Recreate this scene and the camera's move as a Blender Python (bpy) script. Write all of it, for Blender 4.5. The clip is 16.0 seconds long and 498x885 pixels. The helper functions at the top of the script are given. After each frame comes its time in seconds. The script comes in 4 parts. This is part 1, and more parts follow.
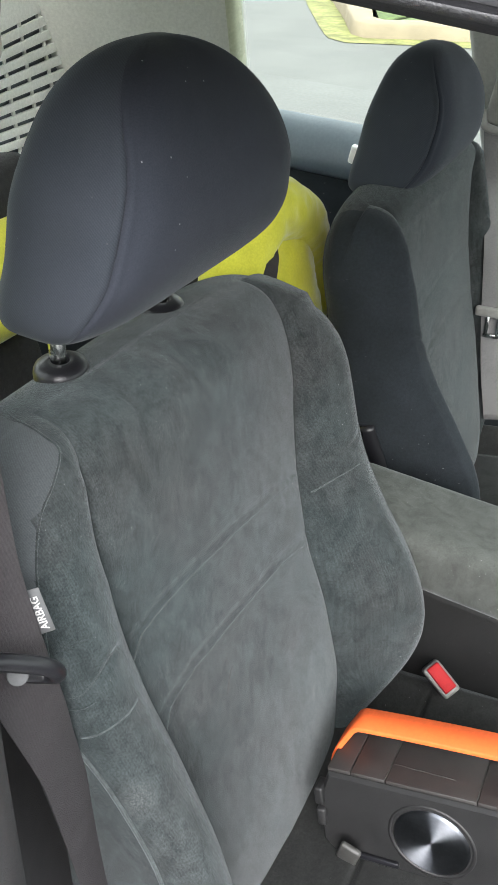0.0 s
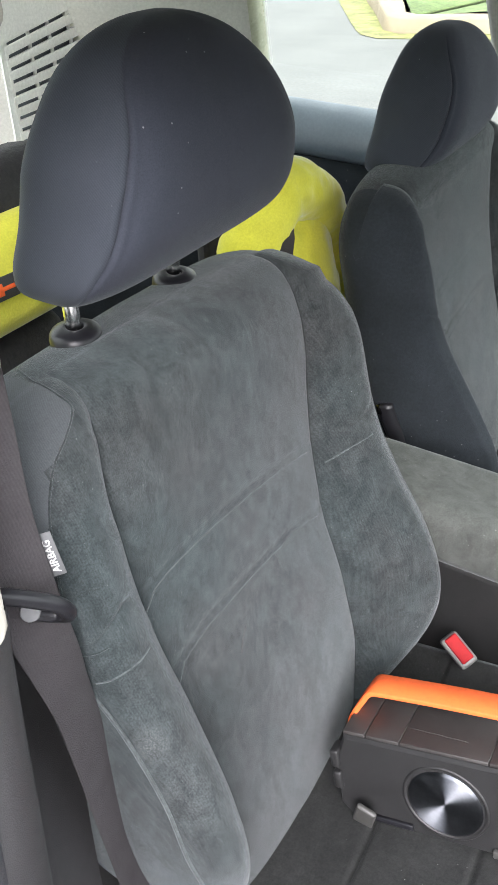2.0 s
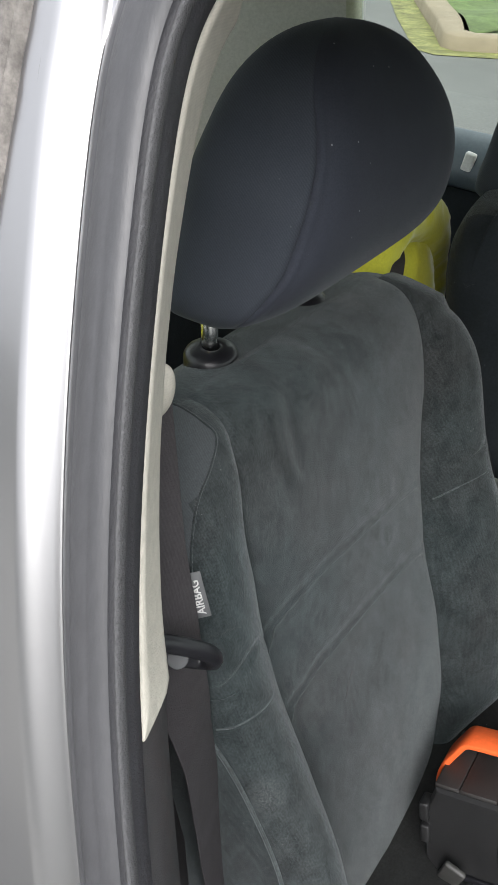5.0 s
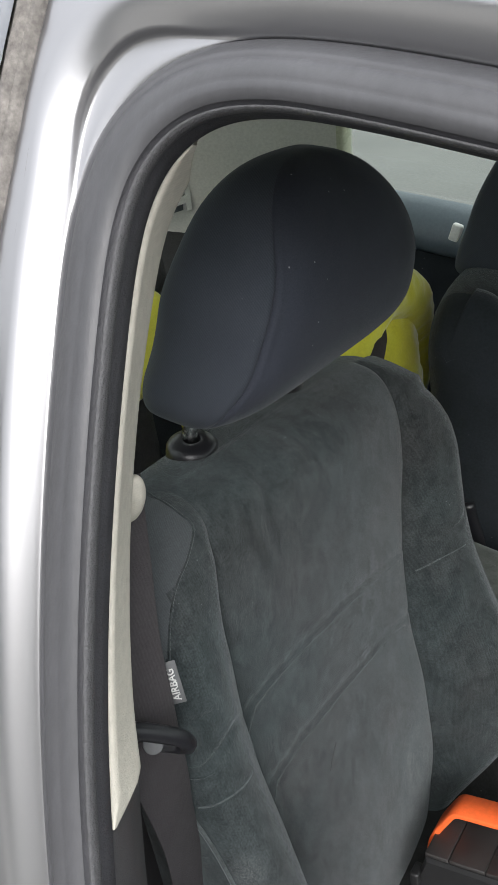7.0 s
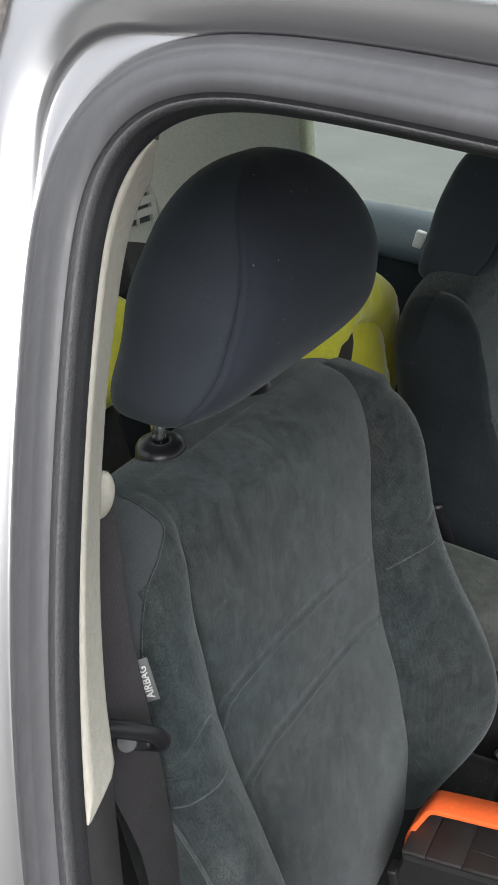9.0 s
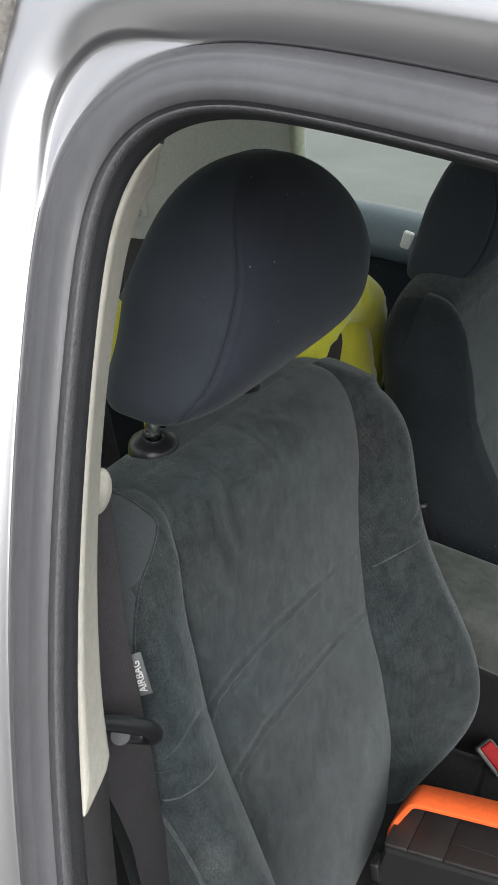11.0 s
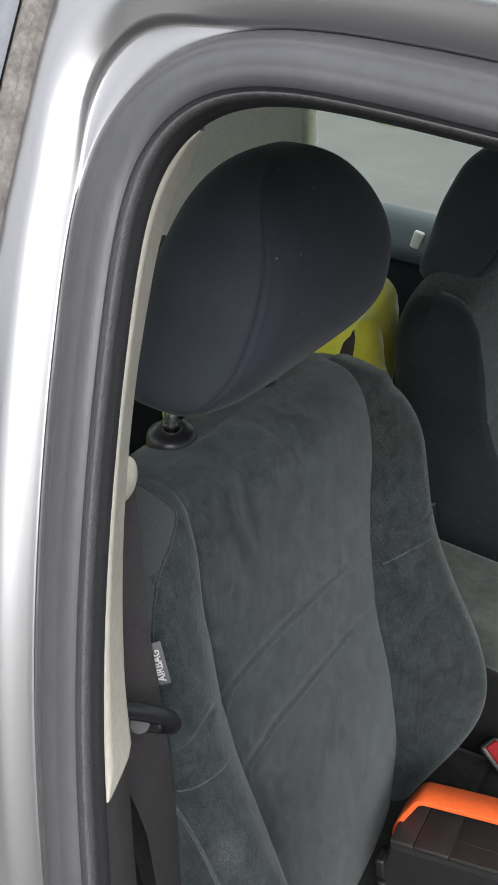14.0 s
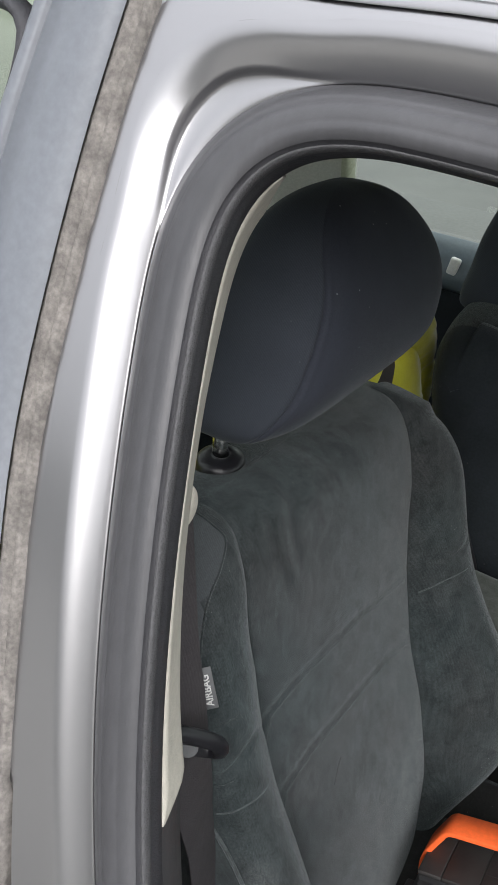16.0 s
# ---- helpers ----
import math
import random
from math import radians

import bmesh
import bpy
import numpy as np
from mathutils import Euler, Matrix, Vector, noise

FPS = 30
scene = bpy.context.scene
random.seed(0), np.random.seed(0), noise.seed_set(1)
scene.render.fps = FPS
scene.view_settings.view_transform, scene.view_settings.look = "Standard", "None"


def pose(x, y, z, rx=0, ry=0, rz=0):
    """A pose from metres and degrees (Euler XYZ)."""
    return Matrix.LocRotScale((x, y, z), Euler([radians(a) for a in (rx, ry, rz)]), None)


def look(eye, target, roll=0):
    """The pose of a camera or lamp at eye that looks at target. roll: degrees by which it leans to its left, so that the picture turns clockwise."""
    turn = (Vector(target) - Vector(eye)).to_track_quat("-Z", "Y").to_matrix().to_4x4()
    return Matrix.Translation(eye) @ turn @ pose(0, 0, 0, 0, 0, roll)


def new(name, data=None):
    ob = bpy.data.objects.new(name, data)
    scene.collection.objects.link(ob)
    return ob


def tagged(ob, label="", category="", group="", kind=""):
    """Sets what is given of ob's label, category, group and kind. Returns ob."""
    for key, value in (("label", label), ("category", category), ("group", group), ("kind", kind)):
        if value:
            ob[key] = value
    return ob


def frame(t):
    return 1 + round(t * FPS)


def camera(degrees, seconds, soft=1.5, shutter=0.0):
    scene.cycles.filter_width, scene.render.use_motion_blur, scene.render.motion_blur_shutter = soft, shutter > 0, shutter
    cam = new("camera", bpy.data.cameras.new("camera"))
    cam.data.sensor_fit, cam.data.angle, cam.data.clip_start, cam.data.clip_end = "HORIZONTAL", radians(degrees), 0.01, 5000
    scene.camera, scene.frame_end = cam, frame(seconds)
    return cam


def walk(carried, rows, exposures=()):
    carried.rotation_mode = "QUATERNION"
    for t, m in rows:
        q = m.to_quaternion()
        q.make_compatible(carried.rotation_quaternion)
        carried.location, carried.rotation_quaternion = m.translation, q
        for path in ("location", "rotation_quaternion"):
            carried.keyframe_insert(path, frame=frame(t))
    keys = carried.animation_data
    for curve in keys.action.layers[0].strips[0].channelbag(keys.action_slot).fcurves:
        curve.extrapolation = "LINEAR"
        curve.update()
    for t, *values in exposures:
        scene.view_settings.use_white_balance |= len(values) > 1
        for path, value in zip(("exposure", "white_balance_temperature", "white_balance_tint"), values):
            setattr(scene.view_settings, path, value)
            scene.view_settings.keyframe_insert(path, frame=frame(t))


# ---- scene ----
cam = camera(35.1, 16.0)
PATH = [
    (0, (-0.1485, 0.2483, 1.27), (-0.5143, 0.9732, 0.6864), 2.77),
    (0.5, (-0.1028, 0.2558, 1.2683), (-0.4719, 0.9789, 0.6844), 1.98),
    (1, (-0.0798, 0.2465, 1.2584), (-0.4558, 0.9627, 0.6705), 0.93),
    (1.5, (-0.089, 0.2544, 1.2559), (-0.4768, 0.967, 0.6713), 0.4),
    (2, (-0.1084, 0.2277, 1.257), (-0.5165, 0.9301, 0.6738), 0.32),
    (2.5, (-0.1258, 0.214, 1.2698), (-0.5572, 0.9058, 0.6909), 0.75),
    (3, (-0.1366, 0.2084, 1.278), (-0.5766, 0.8986, 0.7034), 1.79),
    (3.5, (-0.153, 0.214, 1.2705), (-0.5987, 0.9016, 0.6972), 2.15),
    (4, (-0.2084, 0.2247, 1.2521), (-0.6345, 0.9194, 0.6726), 3.44),
    (4.2, (-0.2138, 0.217, 1.2386), (-0.6276, 0.9086, 0.6465), 3.96),
    (6.3, (-0.19, 0.2147, 1.2881), (-0.6556, 0.9154, 0.7475), 2.09),
    (6.5, (-0.1866, 0.2159, 1.2921), (-0.6516, 0.9186, 0.7536), 2.12),
    (7, (-0.1768, 0.2182, 1.3018), (-0.6441, 0.9269, 0.7731), 1.47),
    (7.5, (-0.1745, 0.2179, 1.3025), (-0.635, 0.9361, 0.7809), 1.09),
    (8, (-0.1708, 0.2162, 1.3036), (-0.6191, 0.9459, 0.7873), 1.34),
    (8.5, (-0.1734, 0.2167, 1.2992), (-0.6186, 0.9497, 0.785), 1.52),
    (9, (-0.1692, 0.2114, 1.2947), (-0.6115, 0.9465, 0.781), 1.56),
    (11.5, (-0.1751, 0.2021, 1.3008), (-0.5923, 0.949, 0.783), 3.4),
    (12, (-0.1776, 0.2077, 1.2922), (-0.5913, 0.9564, 0.7743), 3.58),
    (12.5, (-0.1805, 0.2019, 1.293), (-0.5916, 0.9513, 0.774), 3.71),
    (13, (-0.1763, 0.2019, 1.2934), (-0.5867, 0.9512, 0.7736), 3.92),
    (13.5, (-0.1804, 0.1959, 1.2933), (-0.5934, 0.9451, 0.7754), 4.18),
    (14, (-0.1863, 0.1911, 1.2949), (-0.6051, 0.9368, 0.7766), 4.3),
    (14.5, (-0.189, 0.1871, 1.2992), (-0.6169, 0.9289, 0.7828), 4.31),
    (15, (-0.1925, 0.187, 1.3038), (-0.6261, 0.9283, 0.7916), 4.87),
    (15.5, (-0.1987, 0.1821, 1.3022), (-0.635, 0.9253, 0.7949), 5.44),
    (16, (-0.2074, 0.1748, 1.3079), (-0.6509, 0.9148, 0.8023), 5.54),
]
walk(cam, [(t, look(eye, target, roll)) for t, eye, target, roll in PATH],
     [(0.0, 3.15, 6450, 11), (1.0, 3.55, 6450, 13), (1.5, 3.45, 6400, 15), (2.0, 3.38, 6400, 16), (2.5, 2.85, 6350, 13), (3.0, 2.65, 6400, 12), (3.5, 2.65, 6450, 10), (4.0, 2.45, 6450, 11), (6.5, 2.10, 6450, 11), (9.0, 2.15, 6450, 11), (12.5, 2.10, 6450, 11), (16.0, 1.88, 6450, 12)])

# ---- light: overcast sky ----
world = bpy.data.worlds.new("overcast")
scene.world = world
world.use_nodes = True
wn = world.node_tree
sky = wn.nodes.new("ShaderNodeTexSky")
sky.sky_type = 'NISHITA'
sky.sun_disc = False
sky.sun_elevation, sky.sun_rotation = radians(38), radians(150)
sky.dust_density, sky.air_density = 3.0, 1.0
wn.nodes["Background"].inputs[1].default_value = 0.09
pale = wn.nodes.new("ShaderNodeHueSaturation")
pale.inputs["Saturation"].default_value = 0.22
wn.links.new(sky.outputs[0], pale.inputs["Color"])
cloud = wn.nodes.new("ShaderNodeMix")       # an even layer of cloud over the sky
cloud.data_type = 'RGBA'
cloud.inputs[0].default_value = 0.6
overhead = wn.nodes.new("ShaderNodeTexCoord")
height = wn.nodes.new("ShaderNodeSeparateXYZ")
layer = wn.nodes.new("ShaderNodeMapRange")  # brightest overhead, as under any overcast sky
layer.inputs[3].default_value, layer.inputs[4].default_value = 3.4, 10.2
tone = wn.nodes.new("ShaderNodeVectorMath")
tone.operation = 'SCALE'
tone.inputs[0].default_value = (0.975, 1.0, 1.04)
wn.links.new(overhead.outputs["Generated"], height.inputs[0])
wn.links.new(height.outputs["Z"], layer.inputs[0])
wn.links.new(layer.outputs[0], tone.inputs["Scale"])
wn.links.new(tone.outputs[0], cloud.inputs[7])
wn.links.new(pale.outputs[0], cloud.inputs[6])
wn.links.new(cloud.outputs[2], wn.nodes["Background"].inputs[0])
sun_data = bpy.data.lights.new("sun", 'SUN')
sun_data.energy, sun_data.angle, sun_data.color = 0.62, radians(45), (1.0, 0.985, 0.965)
sun = new("sun", sun_data)
sun.matrix_world = look((3.2, -5.5, 5.0), (0, 0, 0))


# ---- materials ----
def material(name, base, rough=0.7, metal=0.0, vary=0.15, scale=6.0, fine=180.0, fine_amount=0.08, bump=0.1, bump_scale=400.0,
             sheen=0.0, coat=0.0, specks=None, stretch=(1, 1, 1), spec=0.5, nap=0.0, stain=None, weave=None, warm=None, even=False):
    """A surface whose colour varies at two scales, with fine relief and, if wanted, pale lint."""
    m = bpy.data.materials.new(name)
    m.use_nodes = True
    nt = m.node_tree
    bsdf = nt.nodes["Principled BSDF"]
    geo = nt.nodes.new("ShaderNodeTexCoord")
    mapping = nt.nodes.new("ShaderNodeMapping")
    mapping.inputs["Scale"].default_value = stretch
    nt.links.new(geo.outputs["Object"], mapping.inputs[0])

    def noisy(s, detail):
        n = nt.nodes.new("ShaderNodeTexNoise")
        n.inputs["Scale"].default_value, n.inputs["Detail"].default_value = s, detail
        n.inputs["Roughness"].default_value = 0.6
        nt.links.new(mapping.outputs[0], n.inputs["Vector"])
        return n

    def ramp(src, low, high, a=0.3, b=0.7):
        r = nt.nodes.new("ShaderNodeMapRange")
        r.inputs[1].default_value, r.inputs[2].default_value = a, b
        r.inputs[3].default_value, r.inputs[4].default_value = low, high
        nt.links.new(src, r.inputs[0])
        return r.outputs[0]

    large = ramp(noisy(scale, 4).outputs[0], 1 - vary, 1 + vary)
    small = ramp(noisy(fine, 2).outputs[0], 1 - fine_amount, 1 + fine_amount)
    mul = nt.nodes.new("ShaderNodeMath")
    mul.operation = 'MULTIPLY'
    nt.links.new(large, mul.inputs[0]), nt.links.new(small, mul.inputs[1])
    col = nt.nodes.new("ShaderNodeVectorMath")
    col.operation = 'SCALE'
    col.inputs[0].default_value = base
    if warm:
        # broad areas of another shade
        shade = nt.nodes.new("ShaderNodeMix")
        shade.data_type = 'RGBA'
        shade.inputs[6].default_value, shade.inputs[7].default_value = (*base, 1), (*warm, 1)
        nt.links.new(ramp(noisy(5.5, 4).outputs[0], 0.0, 1.0, 0.38, 0.62), shade.inputs[0])
        nt.links.new(shade.outputs[2], col.inputs[0])
    nt.links.new(mul.outputs[0], col.inputs["Scale"])
    colour = col.outputs[0]
    if weave:
        # fine ribs of the cloth
        way, width, depth = weave
        ribs = nt.nodes.new("ShaderNodeTexWave")
        ribs.bands_direction = way
        ribs.inputs["Scale"].default_value = (2 if way == 'DIAGONAL' else 1) * math.pi / (10 * width)
        ribs.inputs["Distortion"].default_value, ribs.inputs["Detail"].default_value = 1.2, 1.0
        nt.links.new(geo.outputs["Object"], ribs.inputs["Vector"])
        rib_tone = ramp(ribs.outputs["Fac"], 1 - depth, 1 + depth, 0.0, 1.0)
        woven = nt.nodes.new("ShaderNodeVectorMath")
        woven.operation = 'SCALE'
        nt.links.new(colour, woven.inputs[0]), nt.links.new(rib_tone, woven.inputs["Scale"])
        colour = woven.outputs[0]
    if nap:
        # patches where the pile lies another way
        warp = noisy(55.0, 6)
        warp.inputs["Distortion"].default_value = 0.8
        brushed = nt.nodes.new("ShaderNodeMapping")
        brushed.inputs["Scale"].default_value = (1.0, 1.2, 0.7)
        brushed.inputs["Rotation"].default_value = (0.5, 0.0, 0.0)
        nt.links.new(geo.outputs["Object"], brushed.inputs[0])
        nt.links.new(brushed.outputs[0], warp.inputs["Vector"])
        marks = noisy(120.0, 5)
        marks.inputs["Distortion"].default_value = 0.5
        nt.links.new(brushed.outputs[0], marks.inputs["Vector"])
        rubbed = ramp(marks.outputs[0], 1 - nap * 0.9, 1.0, 0.30, 0.46)
        patch_soft = ramp(warp.outputs[0], 1 - nap, 1 + nap, 0.36, 0.66)
        both_ways = nt.nodes.new("ShaderNodeMath")
        both_ways.operation = 'MULTIPLY'
        nt.links.new(patch_soft, both_ways.inputs[0]), nt.links.new(rubbed, both_ways.inputs[1])
        patch = both_ways.outputs[0]
        lay = nt.nodes.new("ShaderNodeVectorMath")
        lay.operation = 'SCALE'
        nt.links.new(colour, lay.inputs[0]), nt.links.new(patch, lay.inputs["Scale"])
        colour = lay.outputs[0]
    if stain:
        where, radius, tone = stain
        far_off = nt.nodes.new("ShaderNodeVectorMath")
        far_off.operation = 'DISTANCE'
        nt.links.new(geo.outputs["Object"], far_off.inputs[0])
        far_off.inputs[1].default_value = where
        close = ramp(far_off.outputs["Value"], 1.0, 0.0, radius * 0.3, radius)
        grit = ramp(noisy(800.0, 5).outputs[0], 0.1, 0.6, 0.45, 0.68)
        amount_of = nt.nodes.new("ShaderNodeMath")
        amount_of.operation = 'MULTIPLY'
        nt.links.new(close, amount_of.inputs[0]), nt.links.new(grit, amount_of.inputs[1])
        dusty = nt.nodes.new("ShaderNodeMix")
        dusty.data_type = 'RGBA'
        nt.links.new(amount_of.outputs[0], dusty.inputs[0]), nt.links.new(colour, dusty.inputs[6])
        dusty.inputs[7].default_value = (*tone, 1)
        colour = dusty.outputs[2]
    if specks:
        amount, spot_scale, tone = specks
        vor = nt.nodes.new("ShaderNodeTexVoronoi")
        vor.inputs["Scale"].default_value = spot_scale
        nt.links.new(mapping.outputs[0], vor.inputs["Vector"])
        near = ramp(vor.outputs["Distance"], 1.0, 0.0, amount * 0.5, amount)
        dust = ramp(noisy(9.0, 3).outputs[0], 0.0, 1.0, 0.5, 0.65)
        both = nt.nodes.new("ShaderNodeMath")
        both.operation = 'MULTIPLY'
        nt.links.new(near, both.inputs[0]), nt.links.new(dust, both.inputs[1])
        mix = nt.nodes.new("ShaderNodeMix")
        mix.data_type = 'RGBA'
        nt.links.new(both.outputs[0], mix.inputs[0])
        nt.links.new(colour, mix.inputs[6])
        mix.inputs[7].default_value = (*tone, 1)
        colour = mix.outputs[2]
    nt.links.new(colour, bsdf.inputs["Base Color"])
    bsdf.inputs["Roughness"].default_value = rough
    if not even:
        rr = ramp(noisy(scale * 2.3, 3).outputs[0], max(0.02, rough - 0.08), min(1, rough + 0.08))
        nt.links.new(rr, bsdf.inputs["Roughness"])
    bsdf.inputs["Metallic"].default_value = metal
    bsdf.inputs["Specular IOR Level"].default_value = spec
    bsdf.inputs["Sheen Weight"].default_value = sheen
    bsdf.inputs["Sheen Roughness"].default_value = 0.35
    bsdf.inputs["Sheen Tint"].default_value = (0.90, 0.97, 1.0, 1.0)
    bsdf.inputs["Coat Weight"].default_value = coat
    bsdf.inputs["Coat Roughness"].default_value = 0.08
    if bump:
        b = nt.nodes.new("ShaderNodeBump")
        b.inputs["Strength"].default_value, b.inputs["Distance"].default_value = bump, 0.002
        nt.links.new(noisy(bump_scale, 3).outputs[0], b.inputs["Height"])
        nt.links.new(b.outputs[0], bsdf.inputs["Normal"])
    return m


VELOUR_LOOK = dict(base=(0.031, 0.0385, 0.0395), rough=0.95, vary=0.14, scale=9, fine=600, fine_amount=0.26, bump=0.5, bump_scale=1000, sheen=0.20,
                   specks=(0.095, 170.0, (0.26, 0.28, 0.28)), spec=0.15, nap=0.24, warm=(0.034, 0.0365, 0.037), weave=('Y', 0.0018, 0.07))
VELOUR = material("velour", **VELOUR_LOOK)
VELOUR_STAINED = material("velour_stained", stain=((-0.345, -0.234, 0.715), 0.024, (0.17, 0.185, 0.185)), **VELOUR_LOOK)
VELOUR_DARK = material("velour_dark", (0.016, 0.0195, 0.023), 0.95, vary=0.2, scale=12, fine=300, fine_amount=0.14, bump=0.35,
                       bump_scale=800, sheen=0.12, specks=(0.08, 80.0, (0.30, 0.31, 0.30)), spec=0.2)
KNIT = material("knit_fabric", (0.031, 0.036, 0.045), 0.95, vary=0.16, scale=7, fine=1400, fine_amount=0.14, bump=0.1, bump_scale=2400, weave=('DIAGONAL', 0.0026, 0.10),
                sheen=0.09, specks=(0.06, 70.0, (0.30, 0.31, 0.32)), spec=0.2)
HEAD_VELOUR = material("headrest_velour", (0.026, 0.0295, 0.039), 0.95, vary=0.12, scale=8, fine=900, fine_amount=0.14, bump=0.15, bump_scale=1500, sheen=0.10,
                       specks=(0.06, 70.0, (0.30, 0.31, 0.32)), spec=0.2)
SIDE_KNIT = material("side_knit", (0.052, 0.058, 0.061), 0.95, vary=0.12, scale=10, fine=900, fine_amount=0.15, bump=0.2, bump_scale=1500, sheen=0.2, spec=0.2, weave=('DIAGONAL', 0.0022, 0.07))
# seam velour, paler to paint in the light its raised pile catches
LIT_EDGE = material("lit_velour_edge", (0.052, 0.060, 0.061), 0.95, vary=0.3, scale=60, fine=500, fine_amount=0.3, bump=0.3, bump_scale=1200, sheen=0.3, spec=0.2)
PLASTIC = material("black_plastic", (0.010, 0.010, 0.012), 0.32, vary=0.1, bump=0.1, bump_scale=900, spec=0.35)
LOWER_TRIM = material("grey_plastic", (0.032, 0.031, 0.032), 0.55, vary=0.10, scale=9, bump=0.2, bump_scale=900)
PLASTIC_MATT = material("dark_plastic", (0.022, 0.022, 0.023), 0.6, vary=0.12, scale=14, bump=0.25, bump_scale=900)
BOX_TOP = material("box_top_plastic", (0.024, 0.0215, 0.0205), 0.55, vary=0.15, scale=20, bump=0.25, bump_scale=1000, specks=(0.05, 160.0, (0.16, 0.15, 0.14)))
BOX = material("box_plastic", (0.011, 0.011, 0.0113), 0.5, vary=0.12, scale=16, bump=0.25, bump_scale=1000)
CHROME = material("steel", (0.62, 0.63, 0.62), 0.22, 1.0, vary=0.08, scale=60, bump=0.05)
BEIGE = material("beige_trim", (0.41, 0.39, 0.335), 0.7, vary=0.04, scale=8, bump=0.25, bump_scale=700, weave=('Z', 0.0016, 0.03))
PILLAR = material("pillar_trim_grey", (0.58, 0.58, 0.53), 0.6, vary=0.05, scale=5, bump=0.06, bump_scale=700)
PALE = material("pale_trim", (0.70, 0.71, 0.66), 0.6, vary=0.05, scale=8, bump=0.2, bump_scale=700)
HEADLINER = material("headliner", (0.55, 0.53, 0.48), 0.95, vary=0.05, scale=12, bump=0.3, bump_scale=600)
SILVER = material("silver_paint", (0.30, 0.298, 0.303), 0.28, 0.92, vary=0.02, scale=1.5, fine=2500, fine_amount=0.02, bump=0.0, coat=0.4, even=True)
RUBBER = material("seal_rubber", (0.046, 0.046, 0.049), 0.42, vary=0.10, scale=20, bump=0.15, bump_scale=300, stretch=(1, 1, 0.25))
RUBBER_DARK = material("dark_rubber", (0.022, 0.022, 0.025), 0.6, vary=0.15, scale=24, bump=0.3, bump_scale=500)
STRIP = material("dirty_rubber", (0.142, 0.131, 0.119), 0.9, vary=0.35, scale=60, fine=300, fine_amount=0.25, bump=0.35, bump_scale=260)
APPLIQUE = material("pillar_applique", (0.12, 0.13, 0.145), 0.45, vary=0.05, bump=0.0)
WEB = material("belt_webbing", (0.024, 0.021, 0.0228), 0.8, weave=('Y', 0.0022, 0.14), vary=0.08, scale=12, fine=500, fine_amount=0.2, bump=0.4, bump_scale=900)
WEB_GREY = material("grey_webbing", (0.16, 0.157, 0.156), 0.8, vary=0.08, scale=12, fine=500, fine_amount=0.2, bump=0.4, bump_scale=900)
ORANGE = material("orange_rubber", (0.78, 0.115, 0.018), 0.75, vary=0.04, bump=0.05)
RED = material("red_button", (0.26, 0.008, 0.010), 0.65, vary=0.06, bump=0.0, spec=0.2)
LIME = material("lime_plush", (0.62, 0.60, 0.055), 0.95, vary=0.12, scale=14, fine=400, fine_amount=0.08, bump=0.25, bump_scale=300, sheen=0.5)
MESH = material("black_mesh", (0.014, 0.014, 0.016), 0.8, vary=0.2, scale=60, bump=0.6, bump_scale=300)
TAG_GREY = material("tag_grey", (0.085, 0.088, 0.09), 0.8, vary=0.1)
WHITE = material("white_print", (0.72, 0.72, 0.70), 0.7, vary=0.05)
PRINT = material("tag_print", (0.42, 0.42, 0.41), 0.8, vary=0.2, scale=300)
BUCKLE = material("buckle_grey", (0.15, 0.147, 0.14), 0.5, vary=0.08)
GREY_TAB = material("grey_tab", (0.042, 0.0415, 0.039), 0.55, vary=0.1)
BACKING = material("panel_backing", (0.11, 0.125, 0.135), 0.6, vary=0.2, scale=20, bump=0.1)
DOOR_BLUE = material("door_trim", (0.092, 0.117, 0.137), 0.5, vary=0.06, bump=0.2, bump_scale=700)
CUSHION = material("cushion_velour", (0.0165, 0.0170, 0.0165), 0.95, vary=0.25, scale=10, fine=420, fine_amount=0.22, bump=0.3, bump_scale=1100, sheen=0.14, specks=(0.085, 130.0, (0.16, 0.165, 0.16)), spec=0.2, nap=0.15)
# armrest velour, its colour raised for the window light on top
ARMREST = material("armrest_velour_lit", (0.064, 0.069, 0.063), 0.95, vary=0.2, scale=10, fine=700, fine_amount=0.16, bump=0.3, bump_scale=1100, sheen=0.2, specks=(0.085, 130.0, (0.3, 0.31, 0.3)), spec=0.2, nap=0.15)
# far pillar's trim, darkened in colour because it stands against the light
BACKLIT_TRIM = material("backlit_trim", (0.36, 0.36, 0.335), 0.6, vary=0.06, scale=8, bump=0.2, bump_scale=700)
ANCHOR = material("anchor_plastic", (0.22, 0.216, 0.205), 0.4, vary=0.1, scale=30, bump=0.1)
# yellow-green paints the grass that the glossy window edge reflects
EDGING = material("edging", (0.50, 0.52, 0.38), 0.25, vary=0.1)
CONSOLE = material("console_plastic", (0.012, 0.012, 0.012), 0.45, vary=0.15, scale=20, bump=0.2, bump_scale=900, specks=(0.05, 60.0, (0.2, 0.2, 0.2)), spec=0.25)
TRAY = material("tray_plastic", (0.15, 0.15, 0.142), 0.5, vary=0.08, scale=20, bump=0.15, bump_scale=900)
RIDGE = material("ridge_rubber", (0.05, 0.05, 0.052), 0.55, vary=0.15, scale=300, fine=900, fine_amount=0.2, bump=0.4, bump_scale=800)
CARPET = material("carpet", (0.02, 0.02, 0.02), 1.0, vary=0.3, bump=0.8, bump_scale=300)
ASPHALT = material("asphalt", (0.10, 0.101, 0.0975), 0.9, vary=0.14, scale=0.6, fine=40, fine_amount=0.12, bump=0.3, bump_scale=60)
